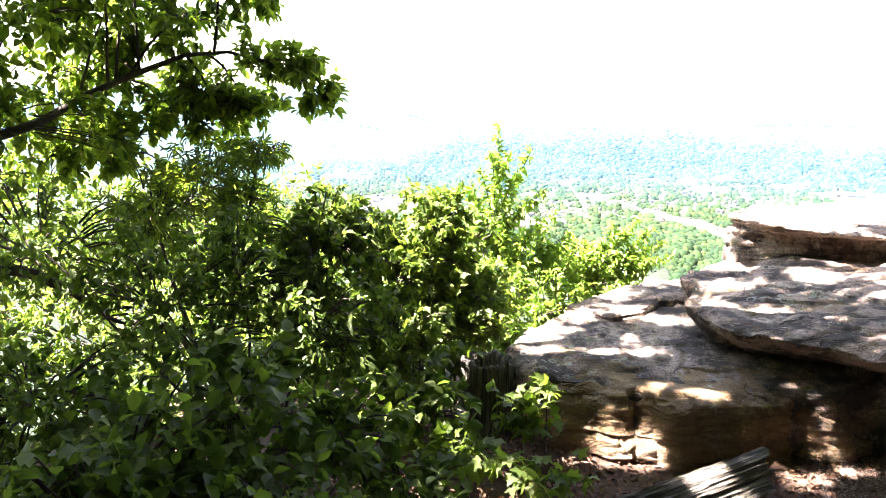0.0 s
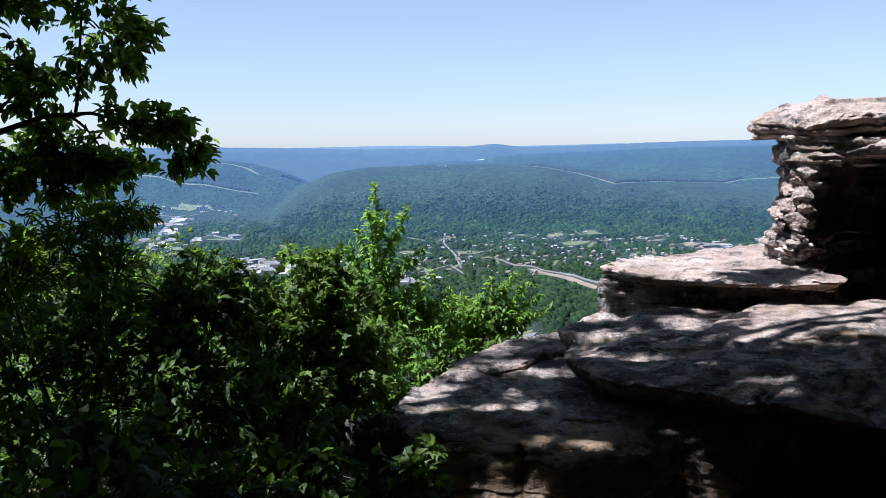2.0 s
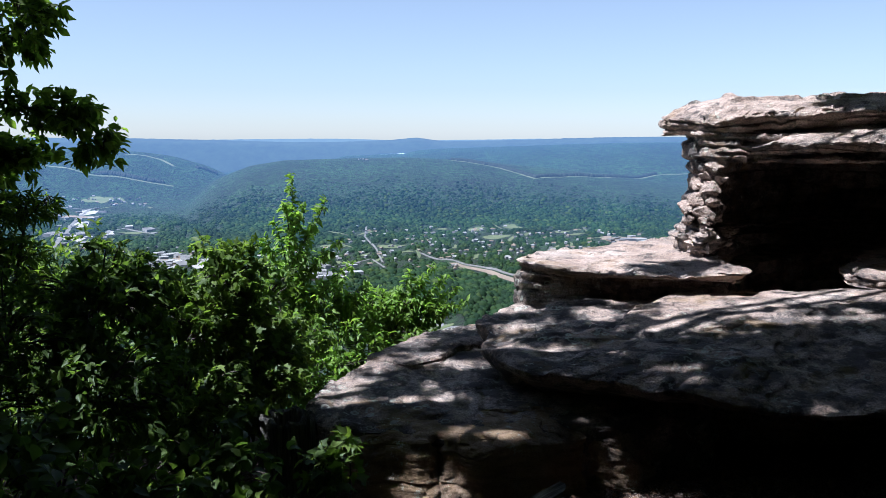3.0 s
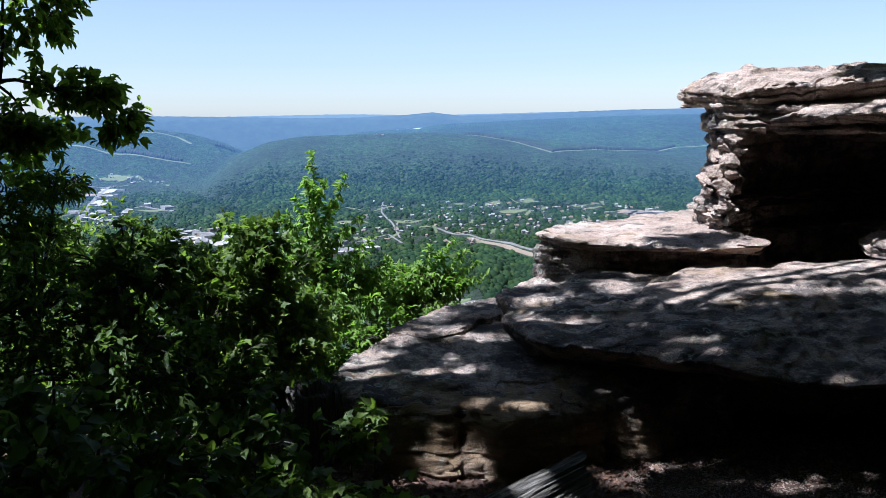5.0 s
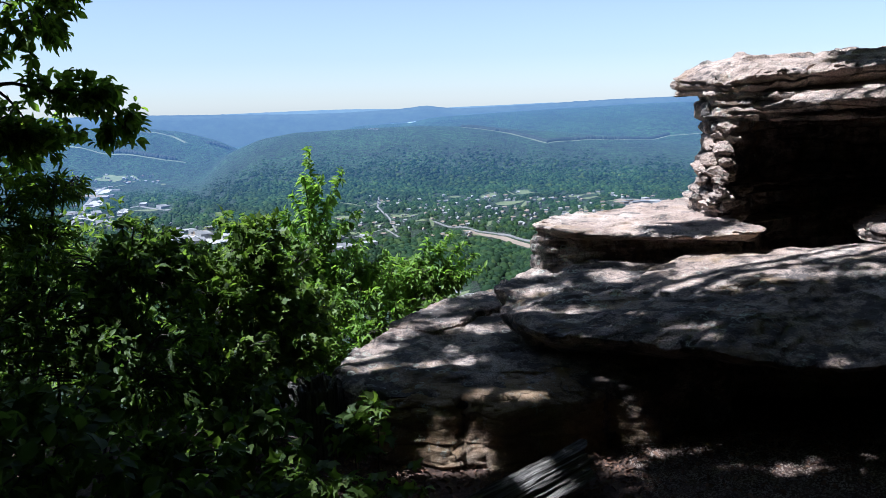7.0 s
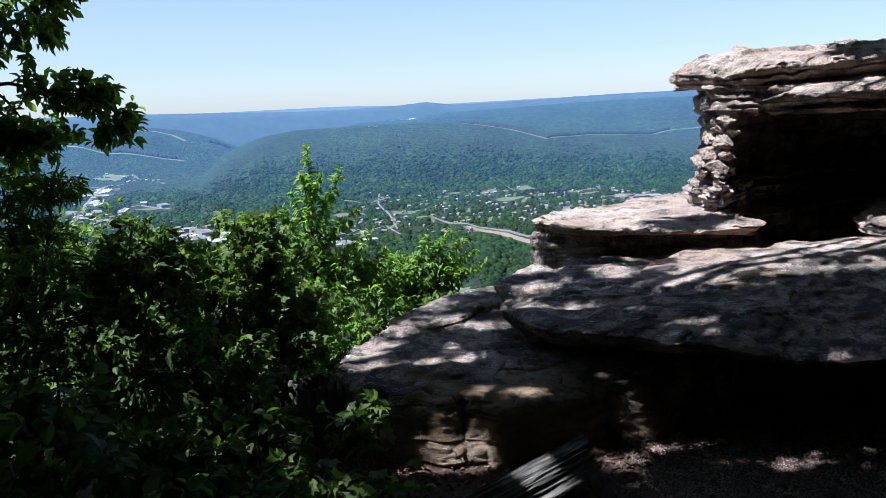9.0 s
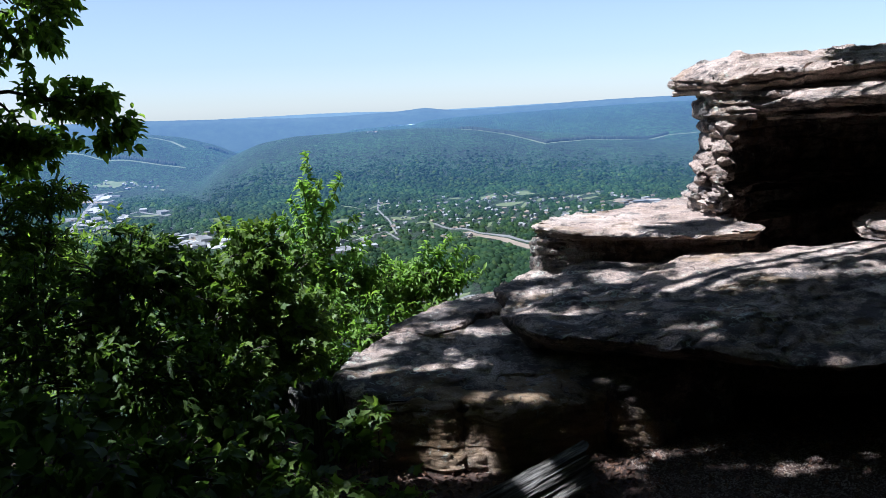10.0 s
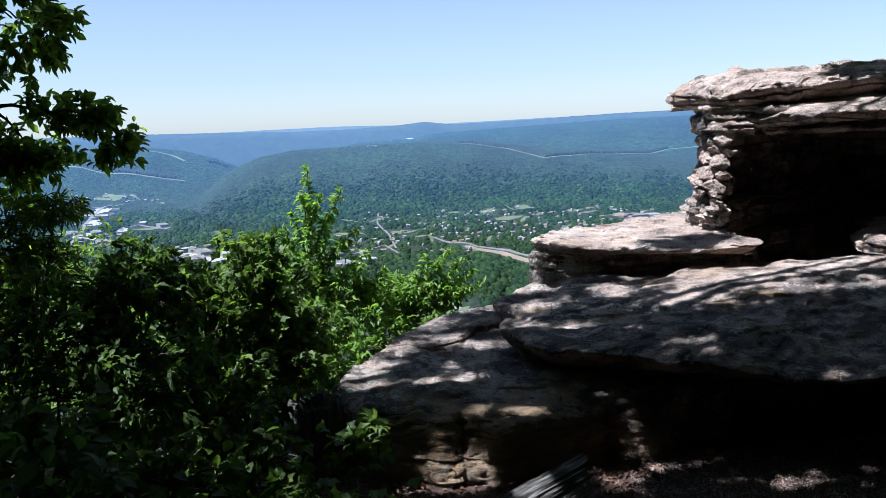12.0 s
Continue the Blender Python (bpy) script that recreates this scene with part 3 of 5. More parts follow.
# thin broken plates that stick out of the shaft's sunny end, stacked from the foot upwards
plate_rng = random.Random(29)
level = 0.775
while level < 1.04:
    thick = plate_rng.choice([0.03, 0.045, 0.06, 0.09])
    lean = float(np.interp(level, [0.77, 0.95, 1.10, 1.20, 1.32], [0.045, 0.015, 0.0, 0.02, 0.06]))
    for near in (0.0, 0.12, 0.25):
        w, d, up = plate_rng.uniform(0.05, 0.10), plate_rng.uniform(0.07, 0.14), plate_rng.uniform(-0.035, 0.035)
        x = 1.965 + lean + 0.10 * near + plate_rng.uniform(-0.03, 0.03)
        y = 5.50 + near + plate_rng.uniform(-0.03, 0.03)
        tilt, lead = plate_rng.uniform(-0.25, 0.35), plate_rng.uniform(0, 1)
        ring = [(x + w * math.cos(a + lead) * plate_rng.uniform(0.6, 1.2), y + d * math.sin(a + lead) * plate_rng.uniform(0.6, 1.2)) for a in (0.2, 1.3, 2.5, 3.4, 4.3, 5.3)]
        slab("plate", ring, lambda u, v: level + up + tilt * (u - x), lambda u, v: level + up + thick * 0.95 + tilt * (u - x), plate_rng.uniform(0, 90), shaft, strata=0.03, layer=0.035, lip=0.016, rough=0.018, wobble=0.05, flake=0.005, corner=0.006, blocky=0.9, fine=0.015)
    level += thick * plate_rng.uniform(0.85, 1.05)

slab("wall", [(2.34, 5.95), (2.72, 6.30), (3.4, 6.60), (4.1, 6.55), (4.35, 5.4), (4.8, 5.3), (4.9, 7.1), (2.7, 7.1), (2.4, 6.5)], 0.1, 0.80, 16, tower, strata=0.06, layer=0.09, fine=0.04, stone=DARK_ROCK)
slab("shelf", [(2.74, 5.04), (2.80, 4.94), (3.3, 4.84), (3.6, 5.45), (2.9, 5.5)], 0.70, 0.775, 10, tower, strata=0.05, layer=0.055, lip=0.03, blocky=0.5)
slab("block", [(3.06, 5.42), (3.5, 5.3), (3.6, 5.7), (3.1, 5.8)], 0.2, 0.80, 18, tower, fine=0.04, stone=DARK_ROCK)


def stone(x, y, z, r, seed, parent):
    """A rounded knob of rock left standing out of the shaft."""
    rng = random.Random(int(seed * 10) + 3)
    bm = bmesh.new()
    for _ in range(16):
        p = Vector((rng.gauss(0, 1), rng.gauss(0, 1), rng.gauss(0, 1))).normalized()
        bm.verts.new(p)
    hull = bmesh.ops.convex_hull(bm, input=bm.verts)
    bmesh.ops.subdivide_edges(bm, edges=bm.edges[:], cuts=7, use_grid_fill=True)
    for p in bm.verts:
        q = p.co.copy()
        d = 1 + 0.16 * noise.fractal(q * 2.2 + Vector((seed, 0, 0)), 0.7, 2.2, 6) - 0.10 * max(0.0, 1 - abs(math.sin(q.z * 5 + 1.5 * noise.noise(q * 1.5 + Vector((0, seed, 0))))) / 0.25)
        p.co = Vector((x + q.x * r * d, y + q.y * r * d * 1.4, z + q.z * r * d * 0.8))
    me = bpy.data.meshes.new("stone")
    bm.to_mesh(me)
    bm.free()
    me.materials.append(ROCK)
    me.polygons.foreach_set("use_smooth", [True] * len(me.polygons))
    me.set_sharp_from_angle(angle=radians(32))
    ob = new("stone", me)
    ob.parent = parent


for i, (x, y, z, r) in enumerate([(2.01, 5.53, 1.425, 0.080), (1.99, 5.60, 1.335, 0.065), (2.04, 5.50, 1.33, 0.05), (1.96, 5.68, 1.27, 0.07), (2.08, 5.44, 1.49, 0.045), (2.12, 5.42, 1.52, 0.035), (2.02, 5.56, 1.52, 0.04),
                                  (1.98, 5.52, 1.26, 0.07), (1.94, 5.62, 1.18, 0.075), (2.00, 5.50, 1.17, 0.06), (1.90, 5.70, 1.12, 0.08), (1.95, 5.54, 1.09, 0.085), (2.02, 5.50, 1.08, 0.05), (1.99, 5.58, 1.21, 0.06), (1.89, 5.66, 1.05, 0.06), (2.02, 5.55, 1.38, 0.05)]):
    stone(x + 0.02, y, z, r * 0.95, i * 3.7, shaft)


# ---- trees and bushes ----
def spot(az, el, d):
    """A place by its bearing and its height in degrees, seen from the eye, and its distance."""
    return (d * math.sin(radians(az)), d * math.cos(radians(az)), EYE + d * math.tan(radians(el)))


def crown_points(rng, centre, size, count, shell=0.3):
    """Points in a lumpy ball, most of them near its outside."""
    d = rng.normal(0, 1, (count, 3))
    d /= np.linalg.norm(d, axis=1)[:, None]
    lump = np.array([0.8 + 0.75 * noise.noise(Vector(v * 2.4) + Vector(centre)) for v in d])
    rad = rng.uniform(shell, 1, count) ** 0.6 * lump
    return np.array(centre) + d * rad[:, None] * np.array(size), d


def sprays(rng, tips, outward, size, whorl):
    P, W, S = [], [], []
    for t, o in zip(tips, outward):
        k = rng.integers(max(2, whorl - 2), whorl + 2)
        P.append(np.repeat(t[None], k, 0) + rng.normal(0, size * 0.16, (k, 3)))
        W.append(rng.normal(0, 0.7, (k, 3)) + o * 0.55 + (0, 0, -0.2))
        S.append(size * rng.uniform(0.55, 1.15, k))
    return np.concatenate(P), np.concatenate(W), np.concatenate(S)


def bough(start, end, rise, bits=7, wander=0.05):
    """A bent line from start to end."""
    a, b = Vector(start), Vector(end)
    out = []
    for i in range(bits):
        s = i / (bits - 1)
        p = a.lerp(b, s) + Vector((0, 0, rise * math.sin(math.pi * s)))
        w = wander * (b - a).length * min(1, 3 * s, 3 * (1 - s))
        out.append(p + Vector((noise.noise(p * 1.9), noise.noise(p * 1.9 + Vector((7, 0, 0))), noise.noise(p * 1.9 + Vector((0, 9, 0))))) * w)
    return out


def plant(ob, clumps, size, material, seed, whorl=5, wide=0.5, root=None, limb=0.02, twig=0.004, per=100, twigs=0.25, tuft=0, keep=None, kind="blade"):
    """Leafy clumps (place, size, density) with the limbs that bear them and their twigs, as parts of ob. root: where the limbs set out."""
    rng = np.random.default_rng(seed)
    P, W, S, tv, tf = [], [], [], [], []
    for c, s, dense in clumps:
        start = root(c) if callable(root) else root
        if start is not None:
            v, f = tube(bough(start, c, 0.12 * (Vector(c) - Vector(start)).length), list(np.linspace(limb, max(limb * 0.25, twig), 7)), 7)
            mesh_object("limb", v, f, BARK, ob, True)
        n = max(6, int(per * dense))
        tips, d = crown_points(rng, c, s, n)
        if tuft:  # leaves stand together at the twigs' ends, with gaps between
            heads, d = crown_points(rng, c, s, max(4, n // tuft))
            at = rng.integers(0, len(heads), n)
            tips = heads[at] + rng.normal(0, size * 0.55, (n, 3))
            d = d[at]
        p, w, z = sprays(rng, tips, d, size, whorl)
        if keep is not None:
            inside = keep(p)
            p, w, z = p[inside], w[inside], z[inside]
        P.append(p), W.append(w), S.append(z)
        for t in tips[: int(n * twigs)]:
            v, f = tube(bough(Vector(c) + (Vector(t) - Vector(c)) * 0.5, t, 0.02, 4, 0.12), [twig * 1.6, twig * 1.3, twig, twig * 0.5], 4)
            tf += [tuple(i + len(tv) for i in q) for q in f]
            tv += v
    leaves("foliage", np.concatenate(P), np.concatenate(W), np.concatenate(S), material, ob, wide, rng, kind=kind)
    if tv:
        tagged(mesh_object("twig", tv, tf, BARK, ob, True), kind="stuff")


def shoots(ob, lines, size, material, seed, wide=0.42, gap=0.6):
    """Slender shoots (start, tip, thickness), each with leaves on either hand and at its tip, as parts of ob."""
    rng = np.random.default_rng(seed)
    P, W, S = [], [], []
    for start, tip, thick in lines:
        line = bough(start, tip, 0.06 * (Vector(tip) - Vector(start)).length, 9, 0.07)
        v, f = tube(line, list(np.linspace(thick, 0.0012, 9)), 5)
        mesh_object("shoot", v, f, BARK, ob, True)
        length = sum((b - a).length for a, b in zip(line, line[1:]))
        count = max(5, int(length / (size * gap)))
        for i in range(count):
            s = 0.18 + 0.82 * i / (count - 1)
            k = min(7, int(s * 8))
            way = (line[k + 1] - line[k]).normalized()
            at = line[k].lerp(line[k + 1], s * 8 - k)
            side = way.cross(Vector((rng.normal(0, 0.8), rng.normal(0, 0.8), 0.6))).normalized() * (1 if i % 2 else -1)
            for _ in range(int(rng.integers(1, 4))):
                P.append(at + Vector(rng.normal(0, size * 0.12, 3)))
                W.append(way * 0.6 + side * rng.uniform(0.5, 1.2) + Vector(rng.normal(0, 0.35, 3)) + Vector((0, 0, -0.25)))
                S.append(size * rng.uniform(0.6, 1.15) * (1.0 - 0.35 * max(0.0, s - 0.75) * 4 * 0.5))
    leaves("foliage", P, W, S, material, ob, wide, rng, 0.35)


oak = thing("oak_tree", "leafy oak with a dark trunk reaching over the ledge", "tree")
trunk_line = [(-3.75, 2.2, -1.2), (-3.65, 2.35, 0.4), (-3.5, 2.55, 1.6), (-3.3, 2.7, 3.0), (-3.0, 2.7, 4.6), (-2.7, 2.7, 6.2)]
v, f = tube(trunk_line, [0.22, 0.18, 0.16, 0.14, 0.10, 0.05], 14)
mesh_object("trunk", v, f, BARK, oak, True)
OAK_CLUMPS = [
    # the boughs that hang out over the slope
    (spot(-20.9, 1.0, 4.8), (0.20, 0.2, 0.14), 0.30), (spot(-19.3, -1.1, 4.75), (0.09, 0.14, 0.16), 0.18), (spot(-22.8, 1.0, 4.85), (0.16, 0.2, 0.12), 0.16),
    (spot(-23.3, 6.3, 4.8), (0.25, 0.3, 0.22), 0.45), (spot(-27.5, 4.0, 4.8), (0.32, 0.3, 0.22), 0.4), (spot(-24.5, 10.5, 4.7), (0.40, 0.4, 0.28), 0.8),
    (spot(-32, 8, 4.6), (0.5, 0.4, 0.3), 0.9), (spot(-37, 4, 4.5), (0.5, 0.5, 0.35), 0.8), (spot(-31, 13, 4.5), (0.6, 0.5, 0.3), 1.0), (spot(-38, 12, 4.3), (0.6, 0.6, 0.4), 1.0),
    (spot(-26.5, -0.6, 4.9), (0.26, 0.25, 0.14), 0.45), (spot(-24, -1.6, 4.9), (0.15, 0.2, 0.12), 0.3), (spot(-29, -1.0, 5.0), (0.40, 0.3, 0.2), 0.45), (spot(-25.5, -3.2, 5.0), (0.28, 0.3, 0.14), 0.3), (spot(-35, -3.5, 4.9), (0.5, 0.4, 0.3), 0.7), (spot(-40, -2, 4.6), (0.6, 0.5, 0.5), 1.0), (spot(-44, 6, 4.3), (0.7, 0.6, 0.7), 1.2),
    (spot(-31.5, 4.3, 4.9), (0.25, 0.3, 0.3), 0.5), (spot(-33, 1.0, 4.9), (0.28, 0.3, 0.24), 0.5), (spot(-32, -3.8, 4.9), (0.35, 0.3, 0.26), 0.6), (spot(-30, 9.5, 4.8), (0.3, 0.3, 0.3), 0.5),
]
# the crown overhead, which dapples the rocks with shade
OAK_CROWN = [
    ((-5.10, 1.68, 5.4), (1.3, 1.1, 0.8), 3.6), ((-4.80, 2.88, 5.3), (1.1, 0.95, 0.7), 2.6), ((-3.70, 2.58, 5.2), (0.8, 0.8, 0.5), 2.8), ((-3.10, 1.18, 5.9), (1.4, 1.0, 0.8), 3.0), ((-1.40, 1.38, 5.5), (1.4, 0.9, 0.6), 3.4), ((0.30, 1.58, 5.4), (1.2, 1.0, 0.5), 2.8),
    ((-4.25, 1.25, 5.6), (1.0, 0.9, 0.5), 3.2), ((-3.75, 1.25, 5.3), (0.8, 0.7, 0.35), 5.0), ((-3.3, 1.5, 5.2), (0.6, 0.6, 0.3), 4.5), ((-3.1, 0.9, 5.4), (0.9, 0.8, 0.4), 4.0), ((-5.3, 0.6, 5.8), (0.9, 0.9, 0.5), 2.0), ((-3.40, 1.88, 5.5), (0.9, 0.8, 0.5), 4.5), ((-2.70, 1.98, 5.4), (0.8, 0.55, 0.4), 3.2),
]
LEAN_X, LEAN_Y = -sun_way.x / sun_way.z, -sun_way.y / sun_way.z  # how far a shadow moves for each metre of height
# the gaps of the crown, by the patches of sun that they leave on the rocks and the path: x, y, z, half length, half width
GAPS = [
    (1.46, 4.46, 0.57, 0.26, 0.12), (1.80, 4.72, 0.58, 0.42, 0.26), (2.25, 4.92, 0.6, 0.50, 0.34), (2.85, 5.1, 0.6, 0.55, 0.42), (2.0, 5.0, 0.6, 0.5, 0.2), (2.12, 4.42, 0.56, 0.22, 0.07), (2.45, 4.40, 0.56, 0.20, 0.07),
    (0.50, 4.44, 0.54, 0.13, 0.09), (0.76, 4.27, 0.54, 0.20, 0.07), (1.20, 4.92, 0.54, 0.17, 0.10), (1.33, 3.72, 0.50, 0.10, 0.06), (0.78, 3.82, 0.46, 0.08, 0.06), (1.08, 3.77, 0.46, 0.12, 0.08), (0.72, 4.75, 0.54, 0.14, 0.06),
    (0.38, 3.64, 0.30, 0.19, 0.08), (0.74, 3.50, 0.24, 0.09, 0.05), (-0.30, 4.06, 0.31, 0.13, 0.09), (-0.12, 4.62, 0.34, 0.17, 0.09), (0.24, 4.64, 0.34, 0.20, 0.08), (0.28, 4.02, 0.31, 0.10, 0.06), (0.02, 4.00, 0.31, 0.12, 0.05), (-0.22, 4.40, 0.32, 0.14, 0.06), (-0.10, 3.50, 0.10, 0.20, 0.08), (0.16, 3.54, 0.12, 0.06, 0.05), (-0.48, 3.38, 0.2, 0.13, 0.11), (-0.80, 3.15, 0.15, 0.15, 0.12), (-0.35, 3.02, 0.1, 0.13, 0.09), (0.10, 4.28, 0.33, 0.14, 0.05), (0.0, 4.95, 0.36, 0.2, 0.1),
    (1.14, 3.62, 0.0, 0.07, 0.03), (1.30, 3.46, 0.0, 0.06, 0.02), (1.58, 3.38, 0.0, 0.15, 0.06), (0.38, 3.06, 0.12, 0.15, 0.09),
]


speck_rng = random.Random(44)
for _ in range(34):  # small gaps over the bushes
    GAPS.append((speck_rng.uniform(-3.2, -0.55), speck_rng.uniform(2.6, 4.1), speck_rng.uniform(0.1, 0.9), speck_rng.uniform(0.03, 0.09), speck_rng.uniform(0.03, 0.08)))

for _ in range(12):
    GAPS.append((speck_rng.uniform(-1.7, -0.5), speck_rng.uniform(2.9, 4.1), speck_rng.uniform(0.1, 0.7), speck_rng.uniform(0.04, 0.10), speck_rng.uniform(0.04, 0.09)))
for _ in range(45):  # and over the lower boughs
    GAPS.append((speck_rng.uniform(-3.6, -1.2), speck_rng.uniform(3.4, 4.9), speck_rng.uniform(1.4, 2.7), speck_rng.uniform(0.08, 0.2), speck_rng.uniform(0.08, 0.2)))


def leaves_gaps(p):
    """Which leaves leave the crown's gaps open."""
    edge = np.array([noise.noise(Vector(q) * 5) for q in p])
    stay = np.ones(len(p), bool)
    for x, y, z, a, b in GAPS:
        u, v = p[:, 0] + LEAN_X * (p[:, 2] - z) - x, p[:, 1] + LEAN_Y * (p[:, 2] - z) - y
        stay &= (u / (a + 0.055)) ** 2 + (v / (b + 0.05)) ** 2 > 1 + 0.8 * edge
    u, v = p[:, 0] + LEAN_X * (p[:, 2] - 0.6), p[:, 1] + LEAN_Y * (p[:, 2] - 0.6)
    patch = np.array([noise.noise(Vector((a * 2.6, b * 3.4, 2.0))) for a, b in zip(u, v)])
    stay &= (v < 5.02 + 0.10 * edge) | (u > 3.3) | ((patch > -0.06) & (u < 2.1) & (u > 0.6) & (v < 5.36 + 0.3 * patch))
    stay &= ~(((u < -0.5) & (v > 3.95)) | ((u < 0.05) & (v > 4.75)))
    return stay


# leaves out of view, added overhead to block skylight and shape sun patches
SHADE_ROOF = []
roof_rng = random.Random(6)
for i in range(15):
    for k in range(9):
        u, v, h = -0.5 + 0.46 * i + roof_rng.uniform(-0.2, 0.2), 1.9 + 0.44 * k + roof_rng.uniform(-0.2, 0.2), roof_rng.uniform(4.6, 6.2)
        if v < 5.4 or u > 3.3:
            SHADE_ROOF.append(((u - LEAN_X * (h - 0.5), v - LEAN_Y * (h - 0.5), h), (0.42, 0.40, 0.25), 1.45))
for i in range(8):  # more unseen leaves, added to darken the bushes
    for k in range(5):
        u, v, h = -3.7 + 0.42 * i + roof_rng.uniform(-0.15, 0.15), 1.9 + 0.42 * k + roof_rng.uniform(-0.15, 0.15), roof_rng.uniform(4.9, 6.2)
        SHADE_ROOF.append(((u - LEAN_X * (h - 0.5), v - LEAN_Y * (h - 0.5), h), (0.42, 0.40, 0.25), 1.5))
main_limb = [trunk_line[2], spot(-47, -5.5, 4.2), spot(-40, -3.6, 4.4), spot(-36.5, -2.6, 4.5), spot(-33.6, -0.9, 4.6), spot(-31, 0.3, 4.65), spot(-27.6, 1.6, 4.7), spot(-25, 1.8, 4.75), spot(-22.5, 1.2, 4.8), spot(-20.4, 0.4, 4.8)]
v, f = tube(main_limb, [0.06, 0.04, 0.028, 0.023, 0.019, 0.016, 0.012, 0.009, 0.006, 0.004], 9)
mesh_object("limb", v, f, BARK, oak, True)
low_limb = [trunk_line[1], spot(-44, -10, 3.9), spot(-39, -11.1, 3.9), spot(-37.4, -11.6, 3.85), spot(-35.2, -13.0, 3.8), spot(-33.2, -14.8, 3.75), spot(-32.3, -15.2, 3.75)]
v, f = tube(low_limb, [0.05, 0.035, 0.028, 0.024, 0.018, 0.012, 0.006], 8)
mesh_object("limb", v, f, BARK, oak, True)


LIMB_POINTS = [Vector(a).lerp(Vector(b), k / 6) for a, b in zip(main_limb[1:8], main_limb[2:9]) for k in range(6)]
CROWN_POINTS = []
for k, tip in ((3, (-1.5, 3.7, 5.5)), (3, (0.6, 3.2, 5.6)), (4, (2.6, 3.1, 5.9)), (4, (1.6, 4.7, 5.7)), (4, (3.4, 5.2, 5.9)), (3, (-0.6, 1.4, 5.6)), (4, (1.6, 1.3, 5.8)), (3, (-4.7, 1.1, 5.6)), (3, (-5.1, 2.7, 5.4)), (4, (-2.2, 1.7, 6.0))):
    line = bough(trunk_line[k], tip, 0.35, 14, 0.06)
    v, f = tube(line, list(np.linspace(0.065, 0.012, 14)), 8)
    mesh_object("limb", v, f, BARK, oak, True)
    CROWN_POINTS += line[2:]


def on_limb(c):
    """Where a clump's own branch leaves the tree."""
    pool = CROWN_POINTS if c[2] > 3.2 else LIMB_POINTS
    return min(pool, key=lambda p: (p - Vector(c)).length + (0.35 if p.x > c[0] else 0) + 0.25 * noise.noise(p * 9 + Vector(c) * 5))


plant(oak, OAK_CLUMPS, 0.066, OAK, 11, 7, 0.56, on_limb, 0.009, 0.0028, 225, 0.35, 5)
plant(oak, OAK_CROWN, 0.115, OAK, 19, 6, 0.45, on_limb, 0.03, 0.005, 92, 0.1, 5, leaves_gaps, "plain")
plant(oak, SHADE_ROOF, 0.130, OAK, 20, 6, 0.48, on_limb, 0.014, 0.004, 92, 0.1, 4, leaves_gaps, "plain")

cedar = thing("cedar_tree", "dark fine-needled cedar growing below the oak", "tree")
plant(cedar, [(spot(-27, -6.3, 4.4), (0.32, 0.3, 0.26), 1.0), (spot(-23.3, -4.6, 4.4), (0.16, 0.2, 0.07), 0.35), (spot(-30, -8.5, 4.3), (0.35, 0.3, 0.28), 1.0), (spot(-24.5, -8.0, 4.3), (0.25, 0.25, 0.15), 0.6)], 0.055, OAK, 21, 9, 0.16, (-2.0, 3.9, -0.6), 0.02, 0.003, 190, 0.4)

near_bush = thing("bush", "dense dark green bush in the shade of the oak", "bush")
plant(near_bush, [(spot(-19.5, -10.5, 3.9), (0.32, 0.35, 0.26), 1.2), (spot(-17.2, -9.6, 3.9), (0.14, 0.2, 0.13), 0.5), (spot(-25, -12.5, 3.7), (0.42, 0.35, 0.3), 1.0), (spot(-20, -16, 3.6), (0.45, 0.35, 0.3), 1.3), (spot(-30, -14, 3.5), (0.45, 0.4, 0.4), 0.8), (spot(-37, -10, 3.6), (0.5, 0.5, 0.4), 0.5), (spot(-38, -19, 3.0), (0.5, 0.4, 0.3), 0.8)], 0.043, BUSH, 12, 5, 0.6, (-1.5, 3.4, -0.5), 0.012, 0.003, 400, 0.25, 4)
mid_bush = thing("bush", "upright maple-leaved bush at the brink", "bush")
plant(mid_bush, [(spot(-15.5, -10.8, 4.4), (0.24, 0.25, 0.18), 0.8), (spot(-12.0, -14.8, 4.4), (0.34, 0.3, 0.24), 1.0), (spot(-8.4, -14.2, 4.6), (0.28, 0.3, 0.2), 0.8), (spot(-11.8, -9.2, 4.3), (0.16, 0.2, 0.17), 0.6), (spot(-13.2, -12.5, 4.2), (0.3, 0.3, 0.25), 1.0), (spot(-9.9, -11.5, 4.4), (0.2, 0.25, 0.2), 0.7), (spot(-15, -17, 3.9), (0.4, 0.3, 0.28), 1.2), (spot(-10, -16.5, 4.3), (0.3, 0.3, 0.25), 1.0)], 0.048, MAPLE, 13, 5, 0.95, (-0.95, 4.1, -0.3), 0.01, 0.003, 380, 0.25, 4, kind="lobed")
low_bush = thing("bush", "spreading undergrowth of broad leaves beside the path", "bush")
plant(low_bush, [(spot(-30, -27.5, 2.5), (0.35, 0.3, 0.2), 1.0), (spot(-36, -26, 2.4), (0.3, 0.3, 0.25), 0.8), (spot(-13, -21.5, 3.4), (0.3, 0.3, 0.2), 0.9), (spot(-19, -23, 3.0), (0.35, 0.3, 0.2), 1.0), (spot(-26, -21, 2.9), (0.4, 0.3, 0.3), 1.1), (spot(-33, -24, 2.6), (0.4, 0.3, 0.3), 1.1), (spot(-24, -28, 2.5), (0.4, 0.3, 0.2), 1.0), (spot(-14, -27, 2.9), (0.3, 0.3, 0.12), 0.7)], 0.058, BUSH, 14, 4, 0.78, (-1.2, 2.9, -0.3), 0.008, 0.003, 230, 0.25, 3)

